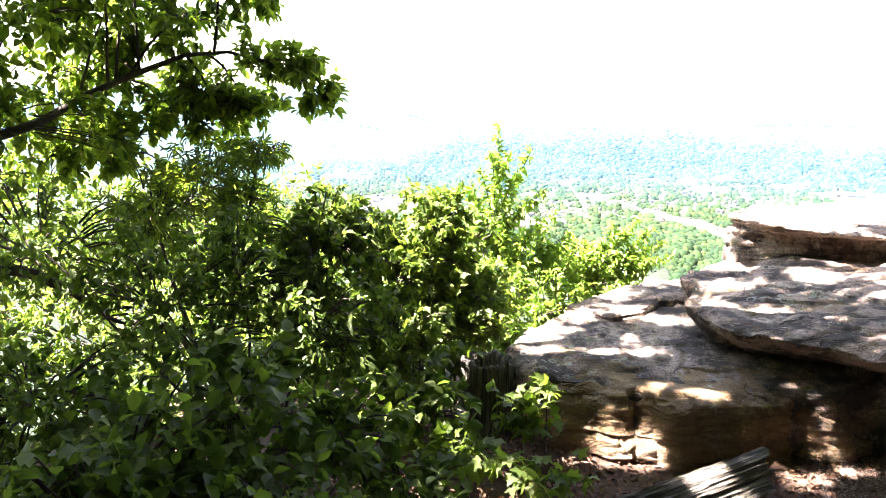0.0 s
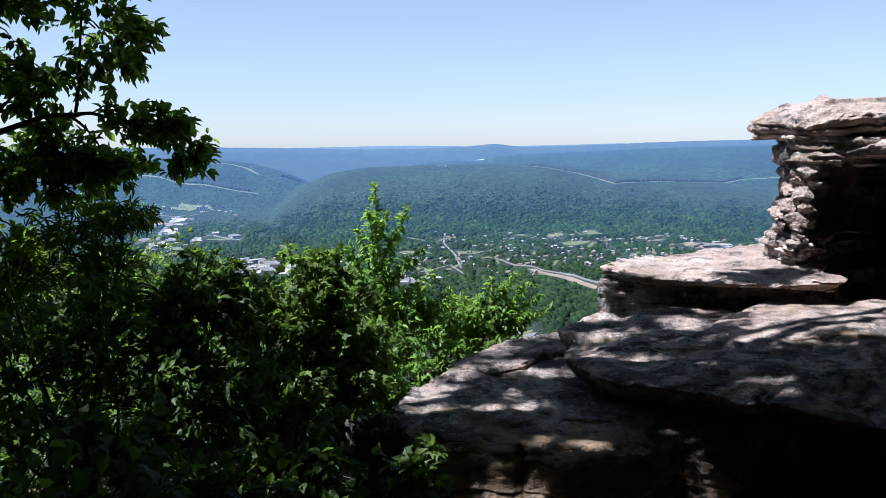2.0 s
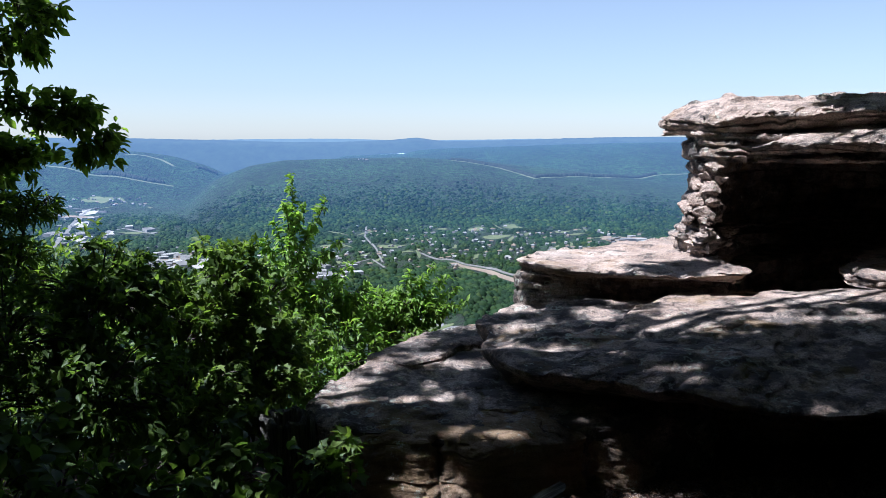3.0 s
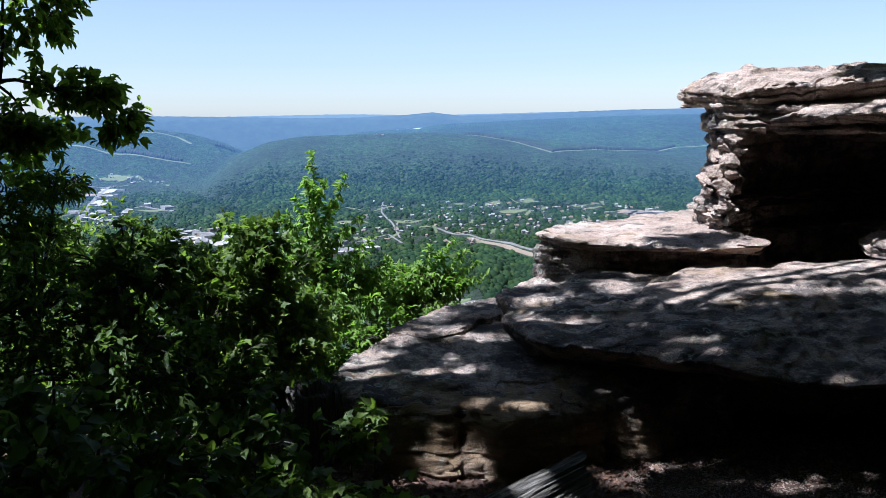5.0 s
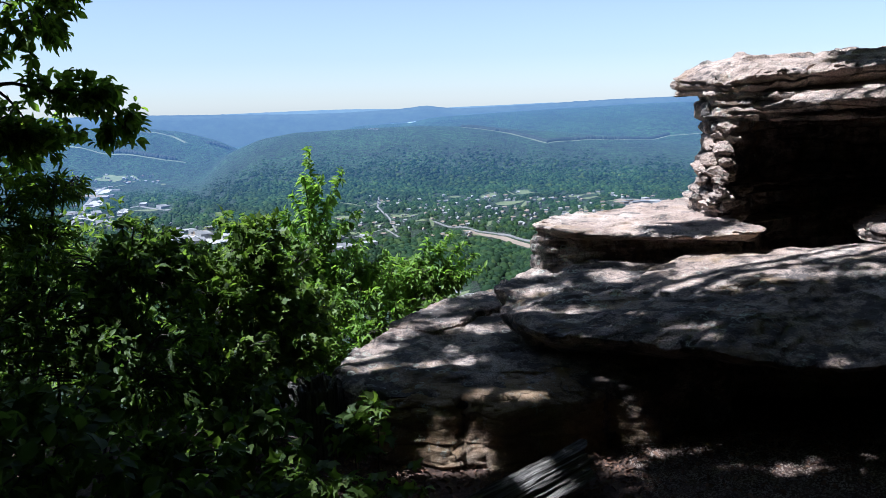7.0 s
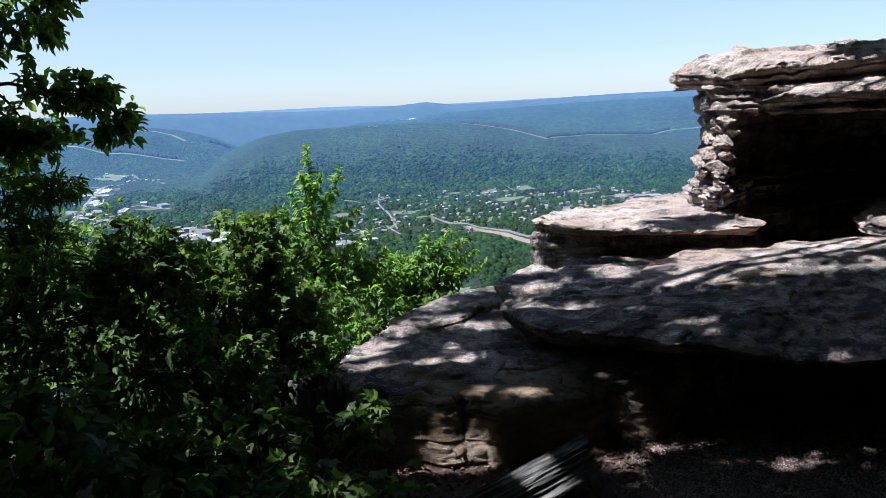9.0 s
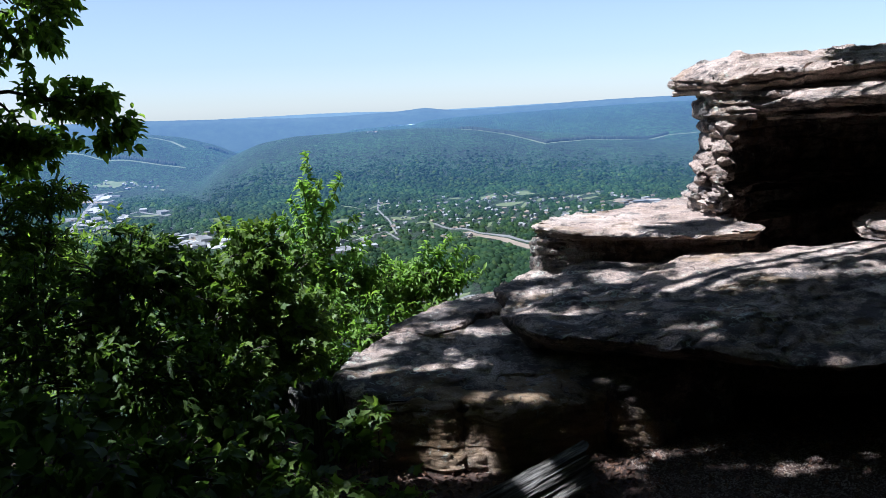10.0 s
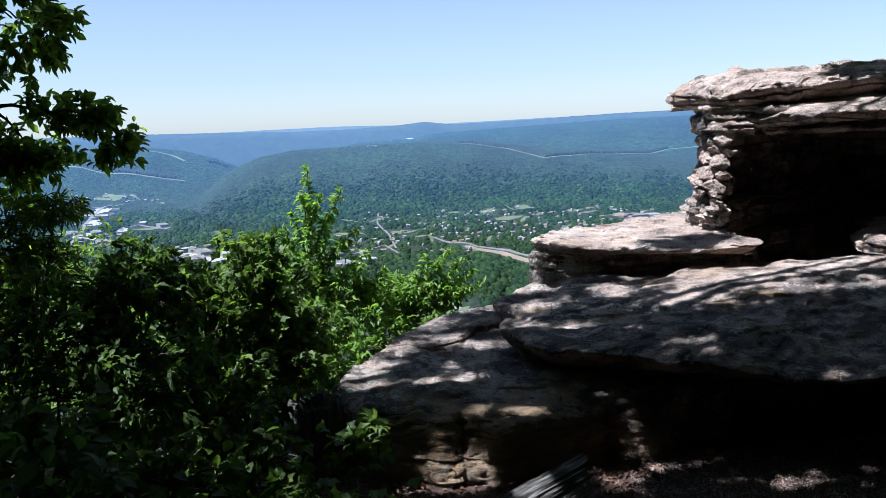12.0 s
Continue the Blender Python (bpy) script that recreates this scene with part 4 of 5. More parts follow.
slope_bush = thing("bush", "sunlit yellow-green thicket on the falling slope", "bush")
plant(slope_bush, [(spot(az, el, d), (0.62, 0.5, 0.42), 1.1) for az, el, d in ((-46, -3, 6.6), (-40, -11, 6.4), (-33, -12, 6.6), (-43, -6, 6.2), (-37, -7, 6.3), (-31, -8, 6.4), (-26, -10, 6.2), (-21, -12, 6.0), (-16, -14, 5.9), (-12, -16, 5.6), (-43, -14, 5.6), (-36, -15, 5.6), (-29, -16, 5.5), (-22, -18, 5.2), (-16, -20, 5.0), (-42, -22, 4.6), (-34, -23, 4.6), (-26, -23, 4.5), (-39, -18, 5.4), (-32, -19, 5.3), (-25, -14, 5.8), (-19, -16, 5.6), (-45, -10, 6.6), (-36, -11, 6.8), (-28, -12, 6.7), (-22, -9, 6.6))], 0.06, MAPLE, 18, 5, 0.5, (-2.2, 5.2, -1.6), 0.015, 0.003, 240, 0.15)
sapling = thing("sapling", "slender young tree with light green leaves", "tree")
stem = [(-0.72, 5.35, -0.6), (-0.70, 5.3, 0.2), (-0.69, 5.26, 0.6), (-0.685, 5.24, 0.95)]
v, f = tube(stem, [0.014, 0.010, 0.007, 0.003], 7)
mesh_object("trunk", v, f, BARK, sapling, True)
SAPLING_TIPS = [(-7.4, -2.9, 0.55), (-5.2, -4.5, 0.65), (-7.9, -4.6, 0.9), (-6.7, -4.9, 0.9), (-9.3, -6.9, 0.5), (-8.6, -5.9, 0.7), (-6.0, -6.3, 0.6), (-4.3, -7.2, 0.5), (-3.4, -8.7, 0.4), (-10.2, -8.9, 0.35), (-9.0, -8.4, 0.45), (-5.2, -8.1, 0.5), (-2.5, -10.2, 0.3), (-7.6, -7.0, 0.7), (-6.4, -7.9, 0.5), (-8.0, -9.2, 0.4), (-4.2, -9.6, 0.35), (-6.9, -9.6, 0.35), (-10.6, -10.8, 0.2), (-3.2, -11.2, 0.25), (-5.6, -10.8, 0.25)]
shoots(sapling, [((-0.70, 5.28, low), spot(az, el, 5.2 + 0.12 * math.sin(az * 5)), 0.005) for az, el, low in SAPLING_TIPS], 0.055, YOUNG, 51, 0.46, 0.20)
plant(sapling, [(spot(-5.0, -11.2, 5.3), (0.26, 0.2, 0.14), 0.5), (spot(-8.6, -10.8, 5.2), (0.22, 0.2, 0.14), 0.45), (spot(-8.0, -13.0, 5.2), (0.3, 0.25, 0.2), 0.7), (spot(-4.5, -13.8, 5.2), (0.27, 0.25, 0.2), 0.7), (spot(-6, -16, 5.0), (0.3, 0.25, 0.2), 0.7)], 0.052, YOUNG, 15, 5, 0.42, lambda c: (-0.70, 5.28, min(c[2] - 0.15, 0.95)), 0.006, 0.002, 240, 0.4, 3)
edge_bush = thing("bush", "light green shrub growing up behind the low slab", "bush")
plant(edge_bush, [(spot(-2.6, -12.0, 5.5), (0.2, 0.2, 0.14), 0.7), (spot(-0.6, -11.6, 5.6), (0.13, 0.15, 0.09), 0.35), (spot(1.6, -12.0, 5.7), (0.14, 0.15, 0.07), 0.3), (spot(-0.5, -13.3, 5.6), (0.25, 0.2, 0.12), 0.6), (spot(-2.5, -15.5, 5.3), (0.3, 0.25, 0.2), 0.9), (spot(-5, -18, 4.9), (0.3, 0.25, 0.2), 0.9), (spot(1.5, -14.5, 5.7), (0.3, 0.2, 0.15), 0.7)], 0.055, YOUNG, 16, 5, 0.4, (-0.2, 5.75, -0.6), 0.008, 0.0025, 290, 0.35, 3)
shoots(edge_bush, [((-0.15, 5.7, 0.05), spot(az, el, 5.6), 0.004) for az, el in ((2.0, -8.9), (3.6, -10.3), (1.1, -9.8), (-0.3, -10.3), (2.9, -9.6), (0.4, -9.3), (-1.6, -10.6), (4.3, -11.2), (1.8, -10.6), (-2.4, -11.4), (3.2, -11.5))], 0.055, YOUNG, 52, 0.44, 0.20)
seedling = thing("seedling", "low bright maple seedlings by the slab", "plant")
plant(seedling, [(spot(-5.5, -22.0, 3.45), (0.16, 0.12, 0.10), 0.25), (spot(-3.8, -20.4, 3.5), (0.06, 0.06, 0.06), 0.08), (spot(-9.5, -24.5, 3.2), (0.2, 0.15, 0.08), 0.25), (spot(-4, -26, 3.1), (0.2, 0.15, 0.06), 0.2), (spot(-10.5, -18.5, 3.9), (0.12, 0.1, 0.1), 0.15)], 0.066, MAPLE, 17, 4, 1.0, lambda c: (c[0], c[1] + 0.03, -0.05), 0.004, 0.002, 150, 0.3, kind="lobed")


def forest_tree(seed):
    """A tall unseen tree behind the ledge, added to keep the sky's light off it."""
    ob = thing("forest_tree", "tall leafy tree out of view, added to block skylight", "tree", "trees behind the ledge")
    v, f = tube([(0, 0, -1), (0.1, 0, 2), (0, 0.15, 5), (0.1, 0.1, 10)], [0.25, 0.2, 0.16, 0.05], 10)
    mesh_object("trunk", v, f, BARK, ob, True)
    rng = np.random.default_rng(seed)
    P, W, S = [], [], []
    for i in range(13):
        c = (rng.uniform(-1.2, 1.2), rng.uniform(-1.2, 1.2), 4.0 + 7.5 * i / 12)
        tips, d = crown_points(rng, c, (1.6, 1.6, 1.0), 36)
        p, w, z = sprays(rng, tips, d, 0.6, 5)
        P.append(p), W.append(w), S.append(z)
    leaves("foliage", np.concatenate(P), np.concatenate(W), np.concatenate(S), OAK, ob, 0.6, rng, kind="plain")
    return ob


# all of these stand out of view and only block light
first = forest_tree(31)
first.matrix_basis = pose(0.3, -1.6, 0)
for i, (x, y, z) in enumerate([(-2.6, -0.8, -0.4), (3.2, -0.9, 0), (-5.6, -2.6, -2.0), (6.0, 0.4, -0.6), (1.8, -4.2, -2.5), (-1.4, -4.2, -2.6), (8.3, 3.4, -2), (4.6, -4.0, -2.6), (-5.0, -3.6, -3), (-8.4, -1.0, -3), (7.6, -3.0, -3.2), (-9.4, 0.6, -2.4), (6.0, 3.0, 0.3), (6.0, 6.2, -0.5), (4.6, 0.9, 0.3), (5.6, 4.5, 0.4)]):
    copy_thing(first, pose(x, y, z, 0, 0, 40 + 71 * i))


def low_screen(seed):
    """A broad unseen shrub behind the ledge, added to block low skylight."""
    ob = thing("forest_shrub", "broad leafy shrub out of view, added to block skylight", "shrub", "shrubs behind the ledge")
    rng = np.random.default_rng(seed)
    v, f = tube([(0, 0, -1), (0.05, 0, 1), (0, 0.1, 3)], [0.08, 0.06, 0.03], 8)
    mesh_object("trunk", v, f, BARK, ob, True)
    P, W, S = [], [], []
    for i in range(6):
        tips, d = crown_points(rng, (rng.uniform(-0.8, 0.8), rng.uniform(-0.5, 0.5), 0.3 + 0.7 * i), (1.3, 1.0, 0.9), 70)
        p, w, z = sprays(rng, tips, d, 0.4, 5)
        P.append(p), W.append(w), S.append(z)
    leaves("foliage", np.concatenate(P), np.concatenate(W), np.concatenate(S), BUSH, ob, 0.6, rng, kind="plain")
    return ob


shrub = low_screen(41)
shrub.matrix_basis = pose(5.0, 1.6, 0, 0, 0, 80)
for i, (x, y) in enumerate([(4.6, -0.6), (3.0, -2.4), (0.9, -3.2), (-1.2, -3.2), (-3.3, -2.3), (-4.8, -0.4), (6.0, 3.3), (6.2, 5.0), (6.8, 6.8)]):
    copy_thing(shrub, pose(x, y, -0.2, 0, 0, math.degrees(math.atan2(y, x)) + 90))


# ---- the ledge's small things ----
def fibre_material(name="weathered_wood", grain=(0.05, 1, 1), wide=(0.3, 1, 1), tone=1.0):
    n = Nodes(name, 0.9)
    fibre = n.noise(70, 5, 0.75, grain)
    broad = n.noise(9, 6, 0.7, wide)
    c = n.ramp(fibre, [(0.36, (0.022, 0.018, 0.016)), (0.5, (0.19, 0.17, 0.15)), (0.66, (0.46, 0.42, 0.38))])
    n.colour(n.mix(1.0, c, n.ramp(broad, [(0.3, grey(0.6 * tone)), (0.7, grey(1.1 * tone))]), "MULTIPLY"))
    n.bump(n.math("ADD", fibre, broad), 1.0, 0.03)
    return n.mat


def build_log():
    """Half of a split trunk, its fibres standing out, lying on its flat side."""
    a, b = Vector((0.60, 3.30, 0.0)), Vector((-0.32, 2.36, 0.0))
    n, m, length = 90, 120, (b - a).length
    verts, faces = [], []
    for i in range(n):
        s = i / (n - 1)
        for k in range(m):
            t = 2 * math.pi * k / m
            c, u = math.cos(t), math.sin(t)
            flat = 1 / max(abs(c) ** 1.0 * 0.9 + abs(u) ** 1.0 * 0.75, 0.55)
            r = 0.098 * flat * (1 - 0.12 * s) * (1 + 0.10 * noise.noise(Vector((c * 1.2, u * 1.2, s * 1.5))))
            q = Vector((c * 9, u * 9, s * 1.6))
            r += 0.010 * noise.fractal(q, 0.6, 2.1, 5) - 0.016 * max(0.0, noise.noise(q * 0.55 + Vector((3, 1, 0))) - 0.1)
            jag = (0.05 * noise.noise(Vector((c * 4, u * 4, 1.0))) - 0.05 * u) * max(0.0, 1 - s * 5)
            verts.append((s * length + jag, c * r, max(-0.06, u * r * 0.95) + 0.07))
    for i in range(n - 1):
        for k in range(m):
            q = (k + 1) % m
            faces.append((i * m + k, (i + 1) * m + k, (i + 1) * m + q, i * m + q))
    for row, flip in ((0, 1), (n - 1, -1)):
        ring = [Vector(verts[row * m + k]) for k in range(m)]
        mid = sum(ring, Vector()) / m
        inner = len(verts)
        verts += [mid.lerp(p, 0.5) + Vector((0.012 * noise.noise(p * 30) - flip * -0.01, 0, 0)) for p in ring] + [mid]
        for k in range(m):
            q = (k + 1) % m
            f = [(row * m + k, row * m + q, inner + q, inner + k), (inner + k, inner + q, inner + m)]
            faces += f if flip > 0 else [g[::-1] for g in f]
    ob = mesh_object("fallen_log", verts, faces, fibre_material(), None, True)
    ob.data.set_sharp_from_angle(angle=radians(40))
    ob.matrix_basis = Matrix.Translation(a + Vector((0, 0, 0.005))) @ pose(0, 0, 0, 0, -1.5, math.degrees(math.atan2(b.y - a.y, b.x - a.x)))
    tagged(ob, "grey weathered split log lying on leaf litter", "log")


def build_stump():
    ob = thing("hollow_stump", "dark hollow tree stump beside the slab", "stump")
    verts, faces = [], []
    m = 90
    prof = [(0.155, -0.15), (0.145, 0.0), (0.130, 0.12), (0.125, 0.25), (0.123, 0.345), (0.112, 0.36), (0.09, 0.352), (0.08, 0.30), (0.075, 0.1)]
    for r, z in prof:
        for k in range(m):
            t = 2 * math.pi * k / m
            d = 1 + 0.16 * noise.fractal(Vector((math.cos(t) * 4, math.sin(t) * 4, z * 1.2)), 0.7, 2, 5)
            rim = 0.025 * noise.fractal(Vector((math.cos(t) * 2.5, math.sin(t) * 2.5, 5)), 0.8, 2, 4) if z > 0.28 else 0
            verts.append((math.cos(t) * r * d, math.sin(t) * r * d, z + rim))
    for i in range(len(prof) - 1):
        for k in range(m):
            q = (k + 1) % m
            faces.append((i * m + k, i * m + q, (i + 1) * m + q, (i + 1) * m + k))
    faces.append(tuple(range((len(prof) - 1) * m, len(prof) * m)))
    mesh_object("wood", verts, faces, fibre_material("rotten_wood", (1, 1, 0.05), (1, 1, 0.3), 0.62), ob, True)
    ob.location = (-0.53, 3.78, -0.02)


def build_litter():
    rng = np.random.default_rng(8)
    n = 15000
    x, y = rng.uniform(-1.6, 3.2, n), rng.uniform(2.3, 4.5, n)
    keep = (y < 3.75 + 0.25 * np.abs(x - 0.2)) | (x < -0.45)
    path = (x > 1.0) & (y < 3.55)
    keep &= ~path | (rng.uniform(0, 1, n) < 0.25)
    x, y = x[keep], y[keep]
    n = len(x)
    P = np.stack([x, y, near_height(x, y) + rng.uniform(0.004, 0.018, n)], 1)
    W = np.stack([rng.normal(0, 1, n), rng.normal(0, 1, n), rng.normal(0, 0.10, n)], 1)
    ob = leaves("leaf_litter", P, W, rng.uniform(0.012, 0.036, n), DEAD, None, 0.55, rng, 0.5)
    tagged(ob, "dry brown fallen leaves scattered over the ground", "leaf litter", kind="stuff")
    m = 14000
    x, y = rng.uniform(0.9, 2.6, m), rng.uniform(2.7, 3.8, m)
    s = rng.uniform(0.002, 0.0065, m)
    shape = np.array([(1, 0, 0), (0, 1, 0), (-1, 0, 0), (0, -1, 0), (0, 0, 0.7), (0, 0, -0.7)])
    verts = np.stack([x, y, near_height(x, y) + s * 0.3], 1)[:, None] + shape[None] * s[:, None, None] * rng.uniform(0.6, 1.3, (m, 6, 3))
    tri = np.array([(0, 1, 4), (1, 2, 4), (2, 3, 4), (3, 0, 4), (1, 0, 5), (2, 1, 5), (3, 2, 5), (0, 3, 5)])
    tris = (tri[None] + np.arange(m)[:, None, None] * 6).reshape(-1, 3)
    tagged(big_mesh("gravel", verts.reshape(-1, 3), tris, GRAVEL), "small pale stones and bark chips on the path", "gravel", kind="stuff")


build_log()
build_stump()
build_litter()


# ---- the valley ----
def sight(az, el):
    """Where the line of sight at that bearing and height meets the far land: the distance."""
    r = np.arange(1000, 4500, 4.0)
    hit = np.nonzero(land(np.full(len(r), az), r) >= EYE + r * math.tan(radians(el)))[0]
    return float(r[hit[0]]) if len(hit) else 4400.0


CLEAR = []  # bearing, distance, half width of what the woods leave open


def ribbon(name, points, width, material, label, category, lift=1.0):
    """A road or a cut through the woods along bearings and heights in degrees."""
    line = [Vector(polar(az, sight(az, el))) for az, el in points]
    dense = []
    for a, b in zip(line, line[1:]):
        k = max(2, int((b - a).length / 18))
        dense += [a.lerp(b, i / k) for i in range(k)]
    dense.append(line[-1])
    verts, faces = [], []
    for i, p in enumerate(dense):
        way = dense[min(i + 1, len(dense) - 1)] - dense[max(i - 1, 0)]
        side = Vector((way.y, -way.x, 0)).normalized() * width / 2
        for q in (p - side, p + side):
            az, r = math.degrees(math.atan2(q.x, q.y)), math.hypot(q.x, q.y)
            verts.append((q.x, q.y, float(land(az, r)) + lift))
            verts.append((q.x, q.y, float(land(az, r)) - 2))
        CLEAR.append((math.degrees(math.atan2(p.x, p.y)), math.hypot(p.x, p.y), width / 2 + 3))
    for i in range(len(dense) - 1):
        a = i * 4
        faces += [(a, a + 2, a + 6, a + 4), (a, a + 4, a + 5, a + 1), (a + 2, a + 3, a + 7, a + 6)]
    tagged(mesh_object(name, verts, faces, material), label, category, kind="structure")


def field(name, az, el, wide, deep, material, label, category, turn=0.0):
    """An open patch on the valley floor, uneven in outline."""
    r0 = sight(az, el)
    c = Vector(polar(az, r0))
    verts, faces = [], []
    for ring in (0.0, 0.5, 1.0):
        for k in range(20):
            t = 2 * math.pi * k / 20
            q = 1 + 0.8 * noise.noise(Vector((math.cos(t) * 1.6 + az * 7, math.sin(t) * 1.6, el * 5)))
            u, w = math.cos(t) * wide / 2 * ring * q, math.sin(t) * deep / 2 * ring * q
            x, y = c.x + u * math.cos(turn) - w * math.sin(turn), c.y + u * math.sin(turn) + w * math.cos(turn)
            a, r = math.degrees(math.atan2(x, y)), math.hypot(x, y)
            verts.append((x, y, float(land(a, r)) + 0.8))
            if ring:
                CLEAR.append((a, r, wide / 5))
    for i in range(2):
        for k in range(20):
            q = (k + 1) % 20
            faces.append((i * 20 + k, i * 20 + q, i * 20 + 20 + q, i * 20 + 20 + k))
    tagged(mesh_object(name, verts, faces, material), label, category, kind="structure")


ribbon("road", [(1.0, -8.0), (3.0, -8.45), (5.3, -8.95), (8.0, -9.45), (9.5, -9.8), (12, -10.3)], 10, PAVED, "pale concrete highway across the valley", "road")
ribbon("verge", [(3.2, -8.65), (5.3, -9.15), (8.0, -9.72), (9.5, -10.1), (11.5, -10.55)], 20, CLAY, "bare orange clay verge of the highway", "verge", 0.6)
ribbon("road", [(-2.65, -6.2), (-2.75, -6.9), (-1.95, -7.8), (-1.55, -8.65)], 3.6, PAVED, "pale street climbing through the houses", "road")
ribbon("road", [(-1.4, -9.0), (-2.3, -8.4), (-4.5, -8.9), (-7, -9.3)], 4, PAVED, "pale street through the trees", "road")
ribbon("road", [(-22.4, -7.3), (-21.6, -6.4), (-21.2, -5.8), (-20.5, -5.1), (-20.0, -4.75)], 10, PAVED, "wide pale road through the shops", "road")
ribbon("road", [(-24, -4.8), (-21.7, -4.6), (-19.8, -4.75)], 8, PAVED, "pale road along the valley", "road")
ribbon("road", [(-19.3, -6.6), (-19.0, -6.15), (-18.0, -6.05), (-16.2, -6.4)], 10, PAVED, "curving pale slip road", "road")
ribbon("road", [(-16.5, -8.0), (-15.2, -8.4), (-13.5, -8.5)], 12, PAVED, "pale street beside flat roofs", "road")
ribbon("road", [(0.3, -12.4), (1.4, -12.6), (2.2, -12.8), (3.4, -13.1)], 10, PAVED, "pale road at the mountain's foot", "road")
ribbon("power_cut", [(3.1, -1.80), (5.0, -2.05), (6.3, -2.3), (7.6, -2.65), (8.7, -2.98), (10, -2.86), (11.8, -2.8), (14.3, -2.86), (16.5, -2.66), (18.3, -2.53), (22, -2.4)], 9, BRUSH, "grassy power line cut through the woods", "clearing")
ribbon("power_cut", [(-22.5, -2.05), (-19.3, -2.75), (-17.4, -3.0), (-15.6, -3.35), (-15.0, -3.45)], 9, BRUSH, "grassy cut along the blue ridge", "clearing")
ribbon("power_cut", [(-17.9, -1.4), (-16.6, -1.5), (-15.7, -1.75), (-14.9, -2.2)], 13, BRUSH, "pale road cut over the blue ridge", "clearing")


def pine_row(points):
    """Trees along the upper side of a power line cut, coloured dark for shade."""
    rng = np.random.default_rng(len(points))
    line = [Vector(polar(az, sight(az, el) + 20)) for az, el in points]
    verts, tris = [], []
    for a, b in zip(line, line[1:]):
        for i in range(max(2, int((b - a).length / 1.7))):
            p = a.lerp(b, rng.uniform(0, 1))
            az, r = math.degrees(math.atan2(p.x, p.y)), math.hypot(p.x, p.y) + rng.uniform(-4, 10)
            c, w = Vector(polar(az, r)), rng.uniform(6, 9)
            h = rng.uniform(8, 12)
            n = len(verts)
            verts += [c + Vector((w * math.cos(t), w * math.sin(t), 0)) for t in np.arange(6) * math.pi / 3] + [c + Vector((w * 0.7 * math.cos(t + 0.5), w * 0.7 * math.sin(t + 0.5), h * 0.6)) for t in np.arange(6) * math.pi / 3] + [c + Vector((0, 0, h))]
            for k in range(6):
                j = (k + 1) % 6
                tris += [(n + k, n + j, n + 6 + k), (n + j, n + 6 + j, n + 6 + k), (n + 6 + k, n + 6 + j, n + 12)]
    tagged(big_mesh("pine_row", verts, tris, SHADED_TREES, smooth=True), "row of trees along a cut, painted dark for their shade", "pines", kind="stuff")


pine_row([(3.1, -1.80), (5.0, -2.05), (6.3, -2.3), (7.6, -2.65), (8.7, -2.98), (10, -2.86), (11.8, -2.8), (14.3, -2.86), (16.5, -2.66)])
pine_row([(-19.3, -2.75), (-17.4, -3.0), (-15.6, -3.35)])
pine_row([(-13.6, -2.35), (-12.3, -2.75)])
for az, el, w, d in [(2.4, -6.4, 40, 30), (4.7, -6.35, 40, 70), (7.1, -6.2, 45, 90), (6.2, -6.9, 50, 60), (-1.0, -7.6, 60, 50), (-19.4, -4.25, 90, 80), (-17.6, -6.35, 60, 40), (1.5, -13.0, 60, 40), (-5.0, -7.5, 50, 40), (10.5, -6.5, 40, 50)]:
    field("meadow", az, el, w, d, FIELD, "mown green meadow among the trees", "field")
lawn_rng = random.Random(15)
for a0, a1, e0, e1, count in ((-4.8, 4.0, -9.0, -6.3, 12), (4.0, 13.0, -8.3, -6.2, 11), (-10, -4, -9.4, -7.4, 6), (-22, -16.5, -4.8, -4.1, 5), (12.5, 18, -7.4, -6.5, 5)):
    for _ in range(count):
        field("meadow", lawn_rng.uniform(a0, a1), lawn_rng.uniform(e0, e1), lawn_rng.uniform(6, 15), lawn_rng.uniform(30, 110), FIELD, "small lawn among the houses and trees", "field", lawn_rng.uniform(-0.6, 0.6))
for az, el, w, d in [(13.7, -6.85, 60, 70), (15.2, -6.8, 60, 60), (-20.8, -5.2, 90, 60), (-15.0, -8.1, 80, 40)]:
    field("bare_lot", az, el, w, d, CLAY, "bare sandy building lot in the valley", "lot")
for az, el, w, d in [(-20.6, -5.7, 45, 170), (-21.2, -6.5, 50, 150), (-20.1, -5.0, 60, 150), (-19.0, -6.3, 30, 90), (-14.6, -8.3, 60, 90), (-13.4, -8.6, 40, 80), (-4.6, -9.5, 40, 70)]:
    field("paved_lot", az, el, w, d, PALE_LOT, "pale paved lot between flat-roofed buildings", "lot", 0.3)
field("lake", -0.9, -1.27, 130, 260, WATER, "small pale lake between far hills", "lake")


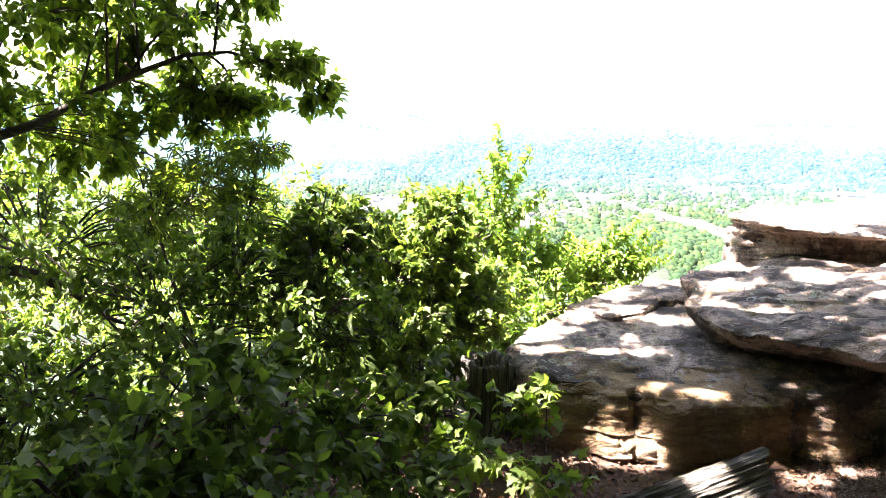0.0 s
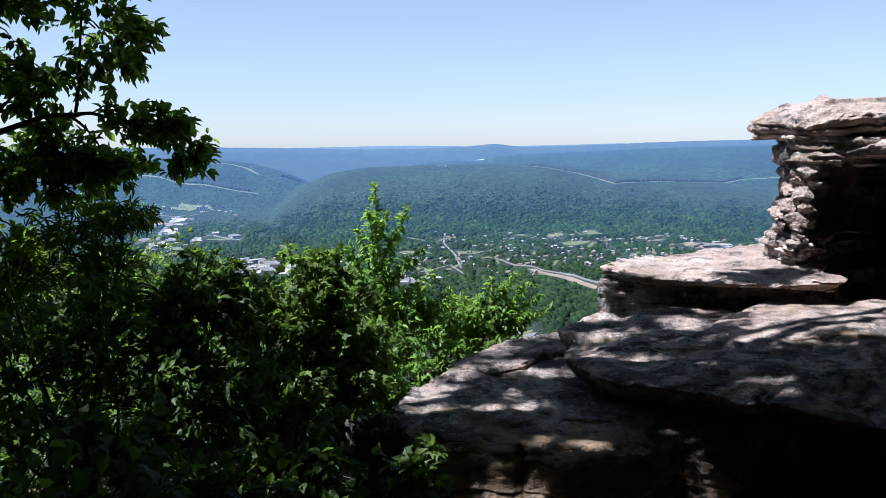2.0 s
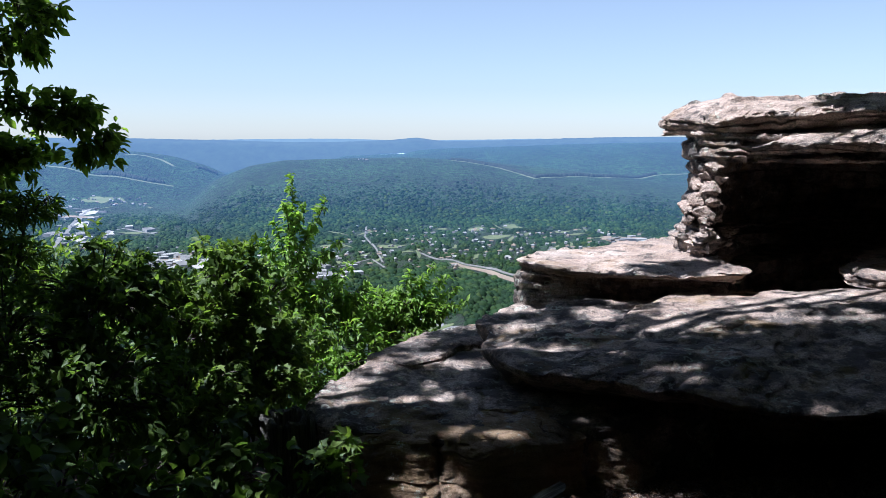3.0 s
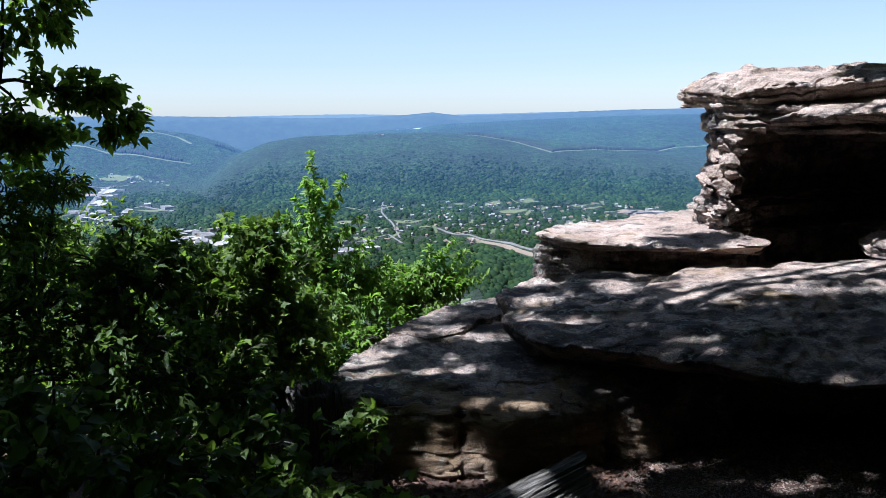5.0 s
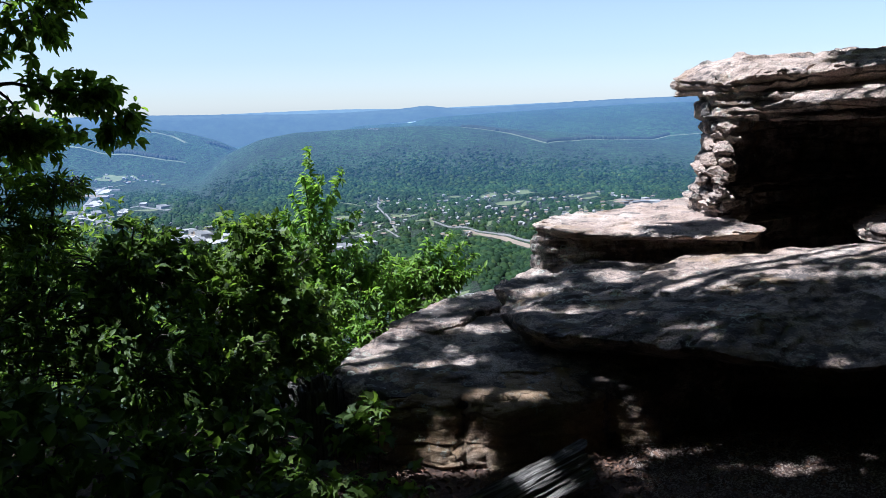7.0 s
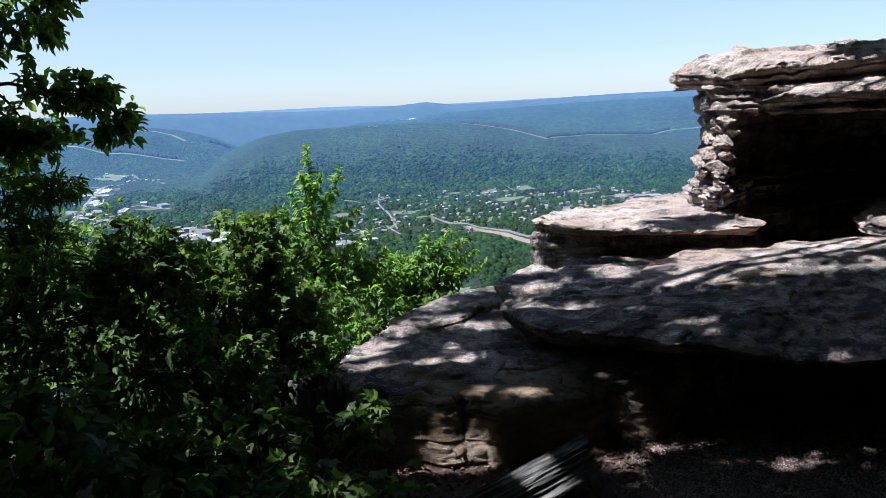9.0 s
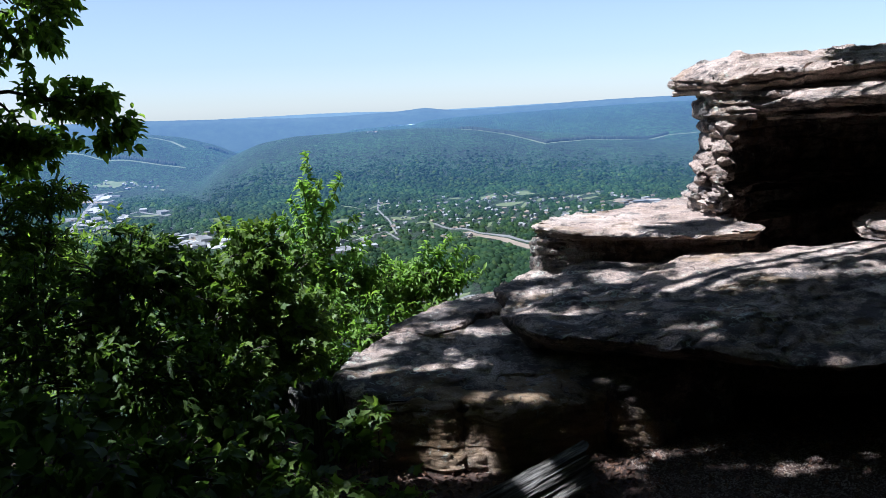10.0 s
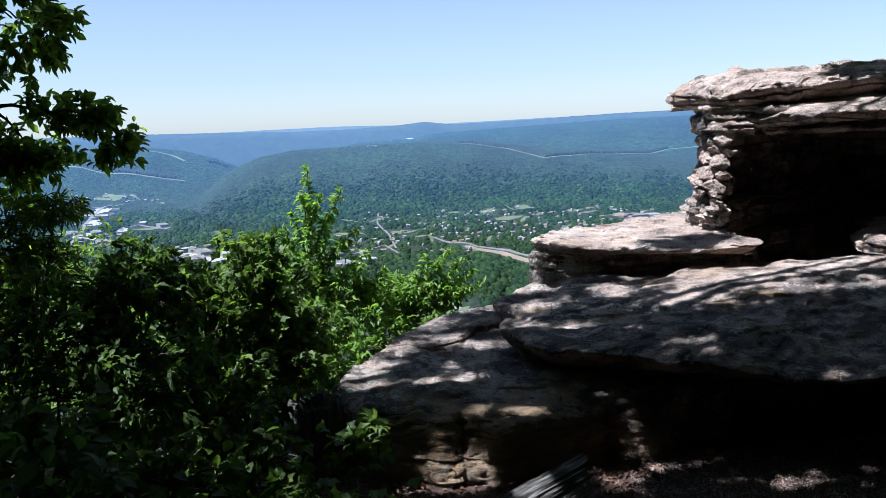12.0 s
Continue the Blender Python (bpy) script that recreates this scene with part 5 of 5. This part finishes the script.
def house(name, w, d, h, roof, wall_mat, roof_mat, label):
    ob = thing(name, label, "house" if roof else "building", "buildings in the valley")
    mesh_object("wall", [(-w, -d, -2), (w, -d, -2), (w, d, -2), (-w, d, -2), (-w, -d, h), (w, -d, h), (w, d, h), (-w, d, h)] + ([(-w * 0.97, 0, h + roof * 0.93), (w * 0.97, 0, h + roof * 0.93)] if roof else []),
                [(0, 1, 5, 4), (1, 2, 6, 5), (2, 3, 7, 6), (3, 0, 4, 7)] + ([(4, 7, 8), (6, 5, 9)] if roof else []), wall_mat, ob)
    if roof:
        e = 0.6
        mesh_object("roof", [(-w - e, -d - e, h - 0.3), (w + e, -d - e, h - 0.3), (w + e, 0, h + roof), (-w - e, 0, h + roof), (-w - e, d + e, h - 0.3), (w + e, d + e, h - 0.3)], [(0, 1, 2, 3), (3, 2, 5, 4), (0, 3, 4), (1, 5, 2)], roof_mat, ob)
    else:
        mesh_object("roof", [(-w, -d, h), (w, -d, h), (w, d, h), (-w, d, h), (-w + 0.4, -d + 0.4, h + 0.5), (w - 0.4, -d + 0.4, h + 0.5), (w - 0.4, d - 0.4, h + 0.5), (-w + 0.4, d - 0.4, h + 0.5)], [(4, 5, 6, 7), (0, 1, 5, 4), (1, 2, 6, 5), (2, 3, 7, 6), (3, 0, 4, 7)], roof_mat, ob)
    return ob


def build_town():
    rng = np.random.default_rng(77)
    kinds = [house("house", 3.6, 2.6, 2.4, 1.8, HOUSE_WALL, HOUSE_ROOF, "small pale house with a grey gable roof"), house("house", 4.4, 3, 2.6, 1.8, HOUSE_WALL, CLAY, "pale house with a brown gable roof"), house("house", 3.6, 3, 3.6, 2.0, HOUSE_WALL, HOUSE_WALL, "white two-storey house with a light roof")]
    halls = [house("shop_building", 18, 9, 5, 0, HOUSE_WALL, HOUSE_WALL, "long flat-roofed white shop building"), house("shop_building", 24, 12, 6, 0, HOUSE_WALL, HOUSE_ROOF, "large flat-roofed building with a grey roof")]
    sheds = [house("shop_building", 9, 6, 4, 0, HOUSE_WALL, HOUSE_WALL, "small flat-roofed white building"), house("shop_building", 12, 6, 4.5, 0, HOUSE_WALL, HOUSE_ROOF, "small flat-roofed building with a grey roof"), house("shop_building", 8, 7, 4, 0, CLAY, PAVED, "low brown building with a pale flat roof")]
    used = set()

    def set_down(pool, az, el, clear):
        r = sight(az, el)
        ob = pool[int(rng.integers(len(pool)))]
        m = Matrix.Translation(polar(az, r, 0.2)) @ pose(0, 0, 0, 0, 0, float(rng.choice([0, 90]) + rng.normal(20, 12)))
        if ob.name in used:
            copy_thing(ob, m)
        else:
            used.add(ob.name)
            ob.matrix_basis = m
        CLEAR.append((az, r, clear))

    for a0, a1, e0, e1, count in ((-4.5, 3.5, -9.2, -6.2, 80), (3.5, 12.5, -8.4, -6.2, 90), (12, 19, -7.4, -6.4, 26), (-10, -4, -9.6, -7.6, 26), (-22, -16.5, -4.7, -4.0, 36), (-22, -12.5, -8.8, -7.0, 26)):
        for _ in range(count):
            set_down(kinds, rng.uniform(a0, a1), rng.uniform(e0, e1), float(rng.uniform(2, 6)))
    for a0, a1, e0, e1, count in ((-22.5, -19.2, -7.4, -4.7, 26), (-16.5, -12.8, -8.9, -7.7, 20), (-7.5, -3.5, -9.8, -8.8, 12), (13.3, 16.5, -7.1, -6.7, 5)):
        for _ in range(count):
            set_down(sheds, rng.uniform(a0, a1), rng.uniform(e0, e1), 11)
    for az, el in [(-3.1, -1.75), (-2.95, -1.73), (-2.8, -1.75), (-2.6, -1.78)]:
        set_down(kinds, az, el, 14)
    for az, el in [(14.6, -7.0), (15.6, -6.95), (-17.8, -6.0), (-16.6, -6.25), (-15.3, -7.9), (-14.2, -8.2), (-14.6, -8.6), (-20.6, -6.4), (-20.3, -7.0), (-22.3, -6.3), (-21.9, -5.2), (-5.0, -9.6), (-6.5, -9.5), (-3.6, -9.4), (-13.0, -8.4), (-20.0, -5.4)]:
        set_down(halls, az, el, 30)


build_town()


def build_woods():
    rng = np.random.default_rng(5)
    n = 78000
    r = np.sqrt(rng.uniform(1000**2, 3000**2, n))
    az = rng.uniform(-30, 20.5, n)
    keep = rng.uniform(0, 1, n) < 1 - smooth(r, 2300, 2950)
    for a, d, half in CLEAR:
        near = np.abs(r - d + 14) < half + 24
        near &= np.abs((az - a) * np.pi / 180 * d) < half
        keep &= ~near
    # thin out among the houses
    el = np.degrees(np.arctan2(land(az, r) - EYE, r))
    town = ((az > -5) & (az < 19) & (el < -6.1) & (el > -9.2)) | ((az < -12) & (el < -4) & (el > -8.8))
    patchy = np.sin(az * 2.3 + r * 0.013) + np.sin(az * 5.1 - r * 0.021) + rng.normal(0, 0.5, n)
    keep &= ~(town & (patchy > 0.9))
    az, r, town = az[keep], r[keep], town[keep]
    n = len(r)
    x, y, z = r * np.sin(np.radians(az)), r * np.cos(np.radians(az)), land(az, r)
    size = np.clip(rng.lognormal(1.62, 0.34, n), 2.6, 10.5) * np.interp(r, [1000, 2300, 2900], [0.85, 0.95, 0.6]) * np.where(town, 0.75, 1.0)
    k = 5
    t = np.arange(k) * 2 * np.pi / k
    shape = np.concatenate([np.stack([np.cos(t), np.sin(t), -0.6 + 0 * t], 1), np.stack([0.75 * np.cos(t + 0.5), 0.75 * np.sin(t + 0.5), 0.32 + 0 * t], 1), [(0, 0, 0.6)]])
    faces = []
    for i in range(k):
        j = (i + 1) % k
        faces += [(i, j, k + i), (j, k + j, k + i), (k + i, k + j, 2 * k)]
    jitter = rng.uniform(0.7, 1.3, (n, len(shape), 3))
    flat = np.stack([np.ones(n), np.ones(n), np.interp(r, [1400, 2300, 2900], [1.0, 0.7, 0.45])], 1)[:, None]
    verts = np.stack([x, y, z + size * 0.5], 1)[:, None] + shape[None] * jitter * size[:, None, None] * flat
    tris = (np.array(faces)[None] + (np.arange(n) * len(shape))[:, None, None]).reshape(-1, 3)
    tagged(big_mesh("woods", verts.reshape(-1, 3), tris, WOODS, smooth=True), "dense green broadleaf woods over valley and hills", "woods", kind="stuff")


build_woods()
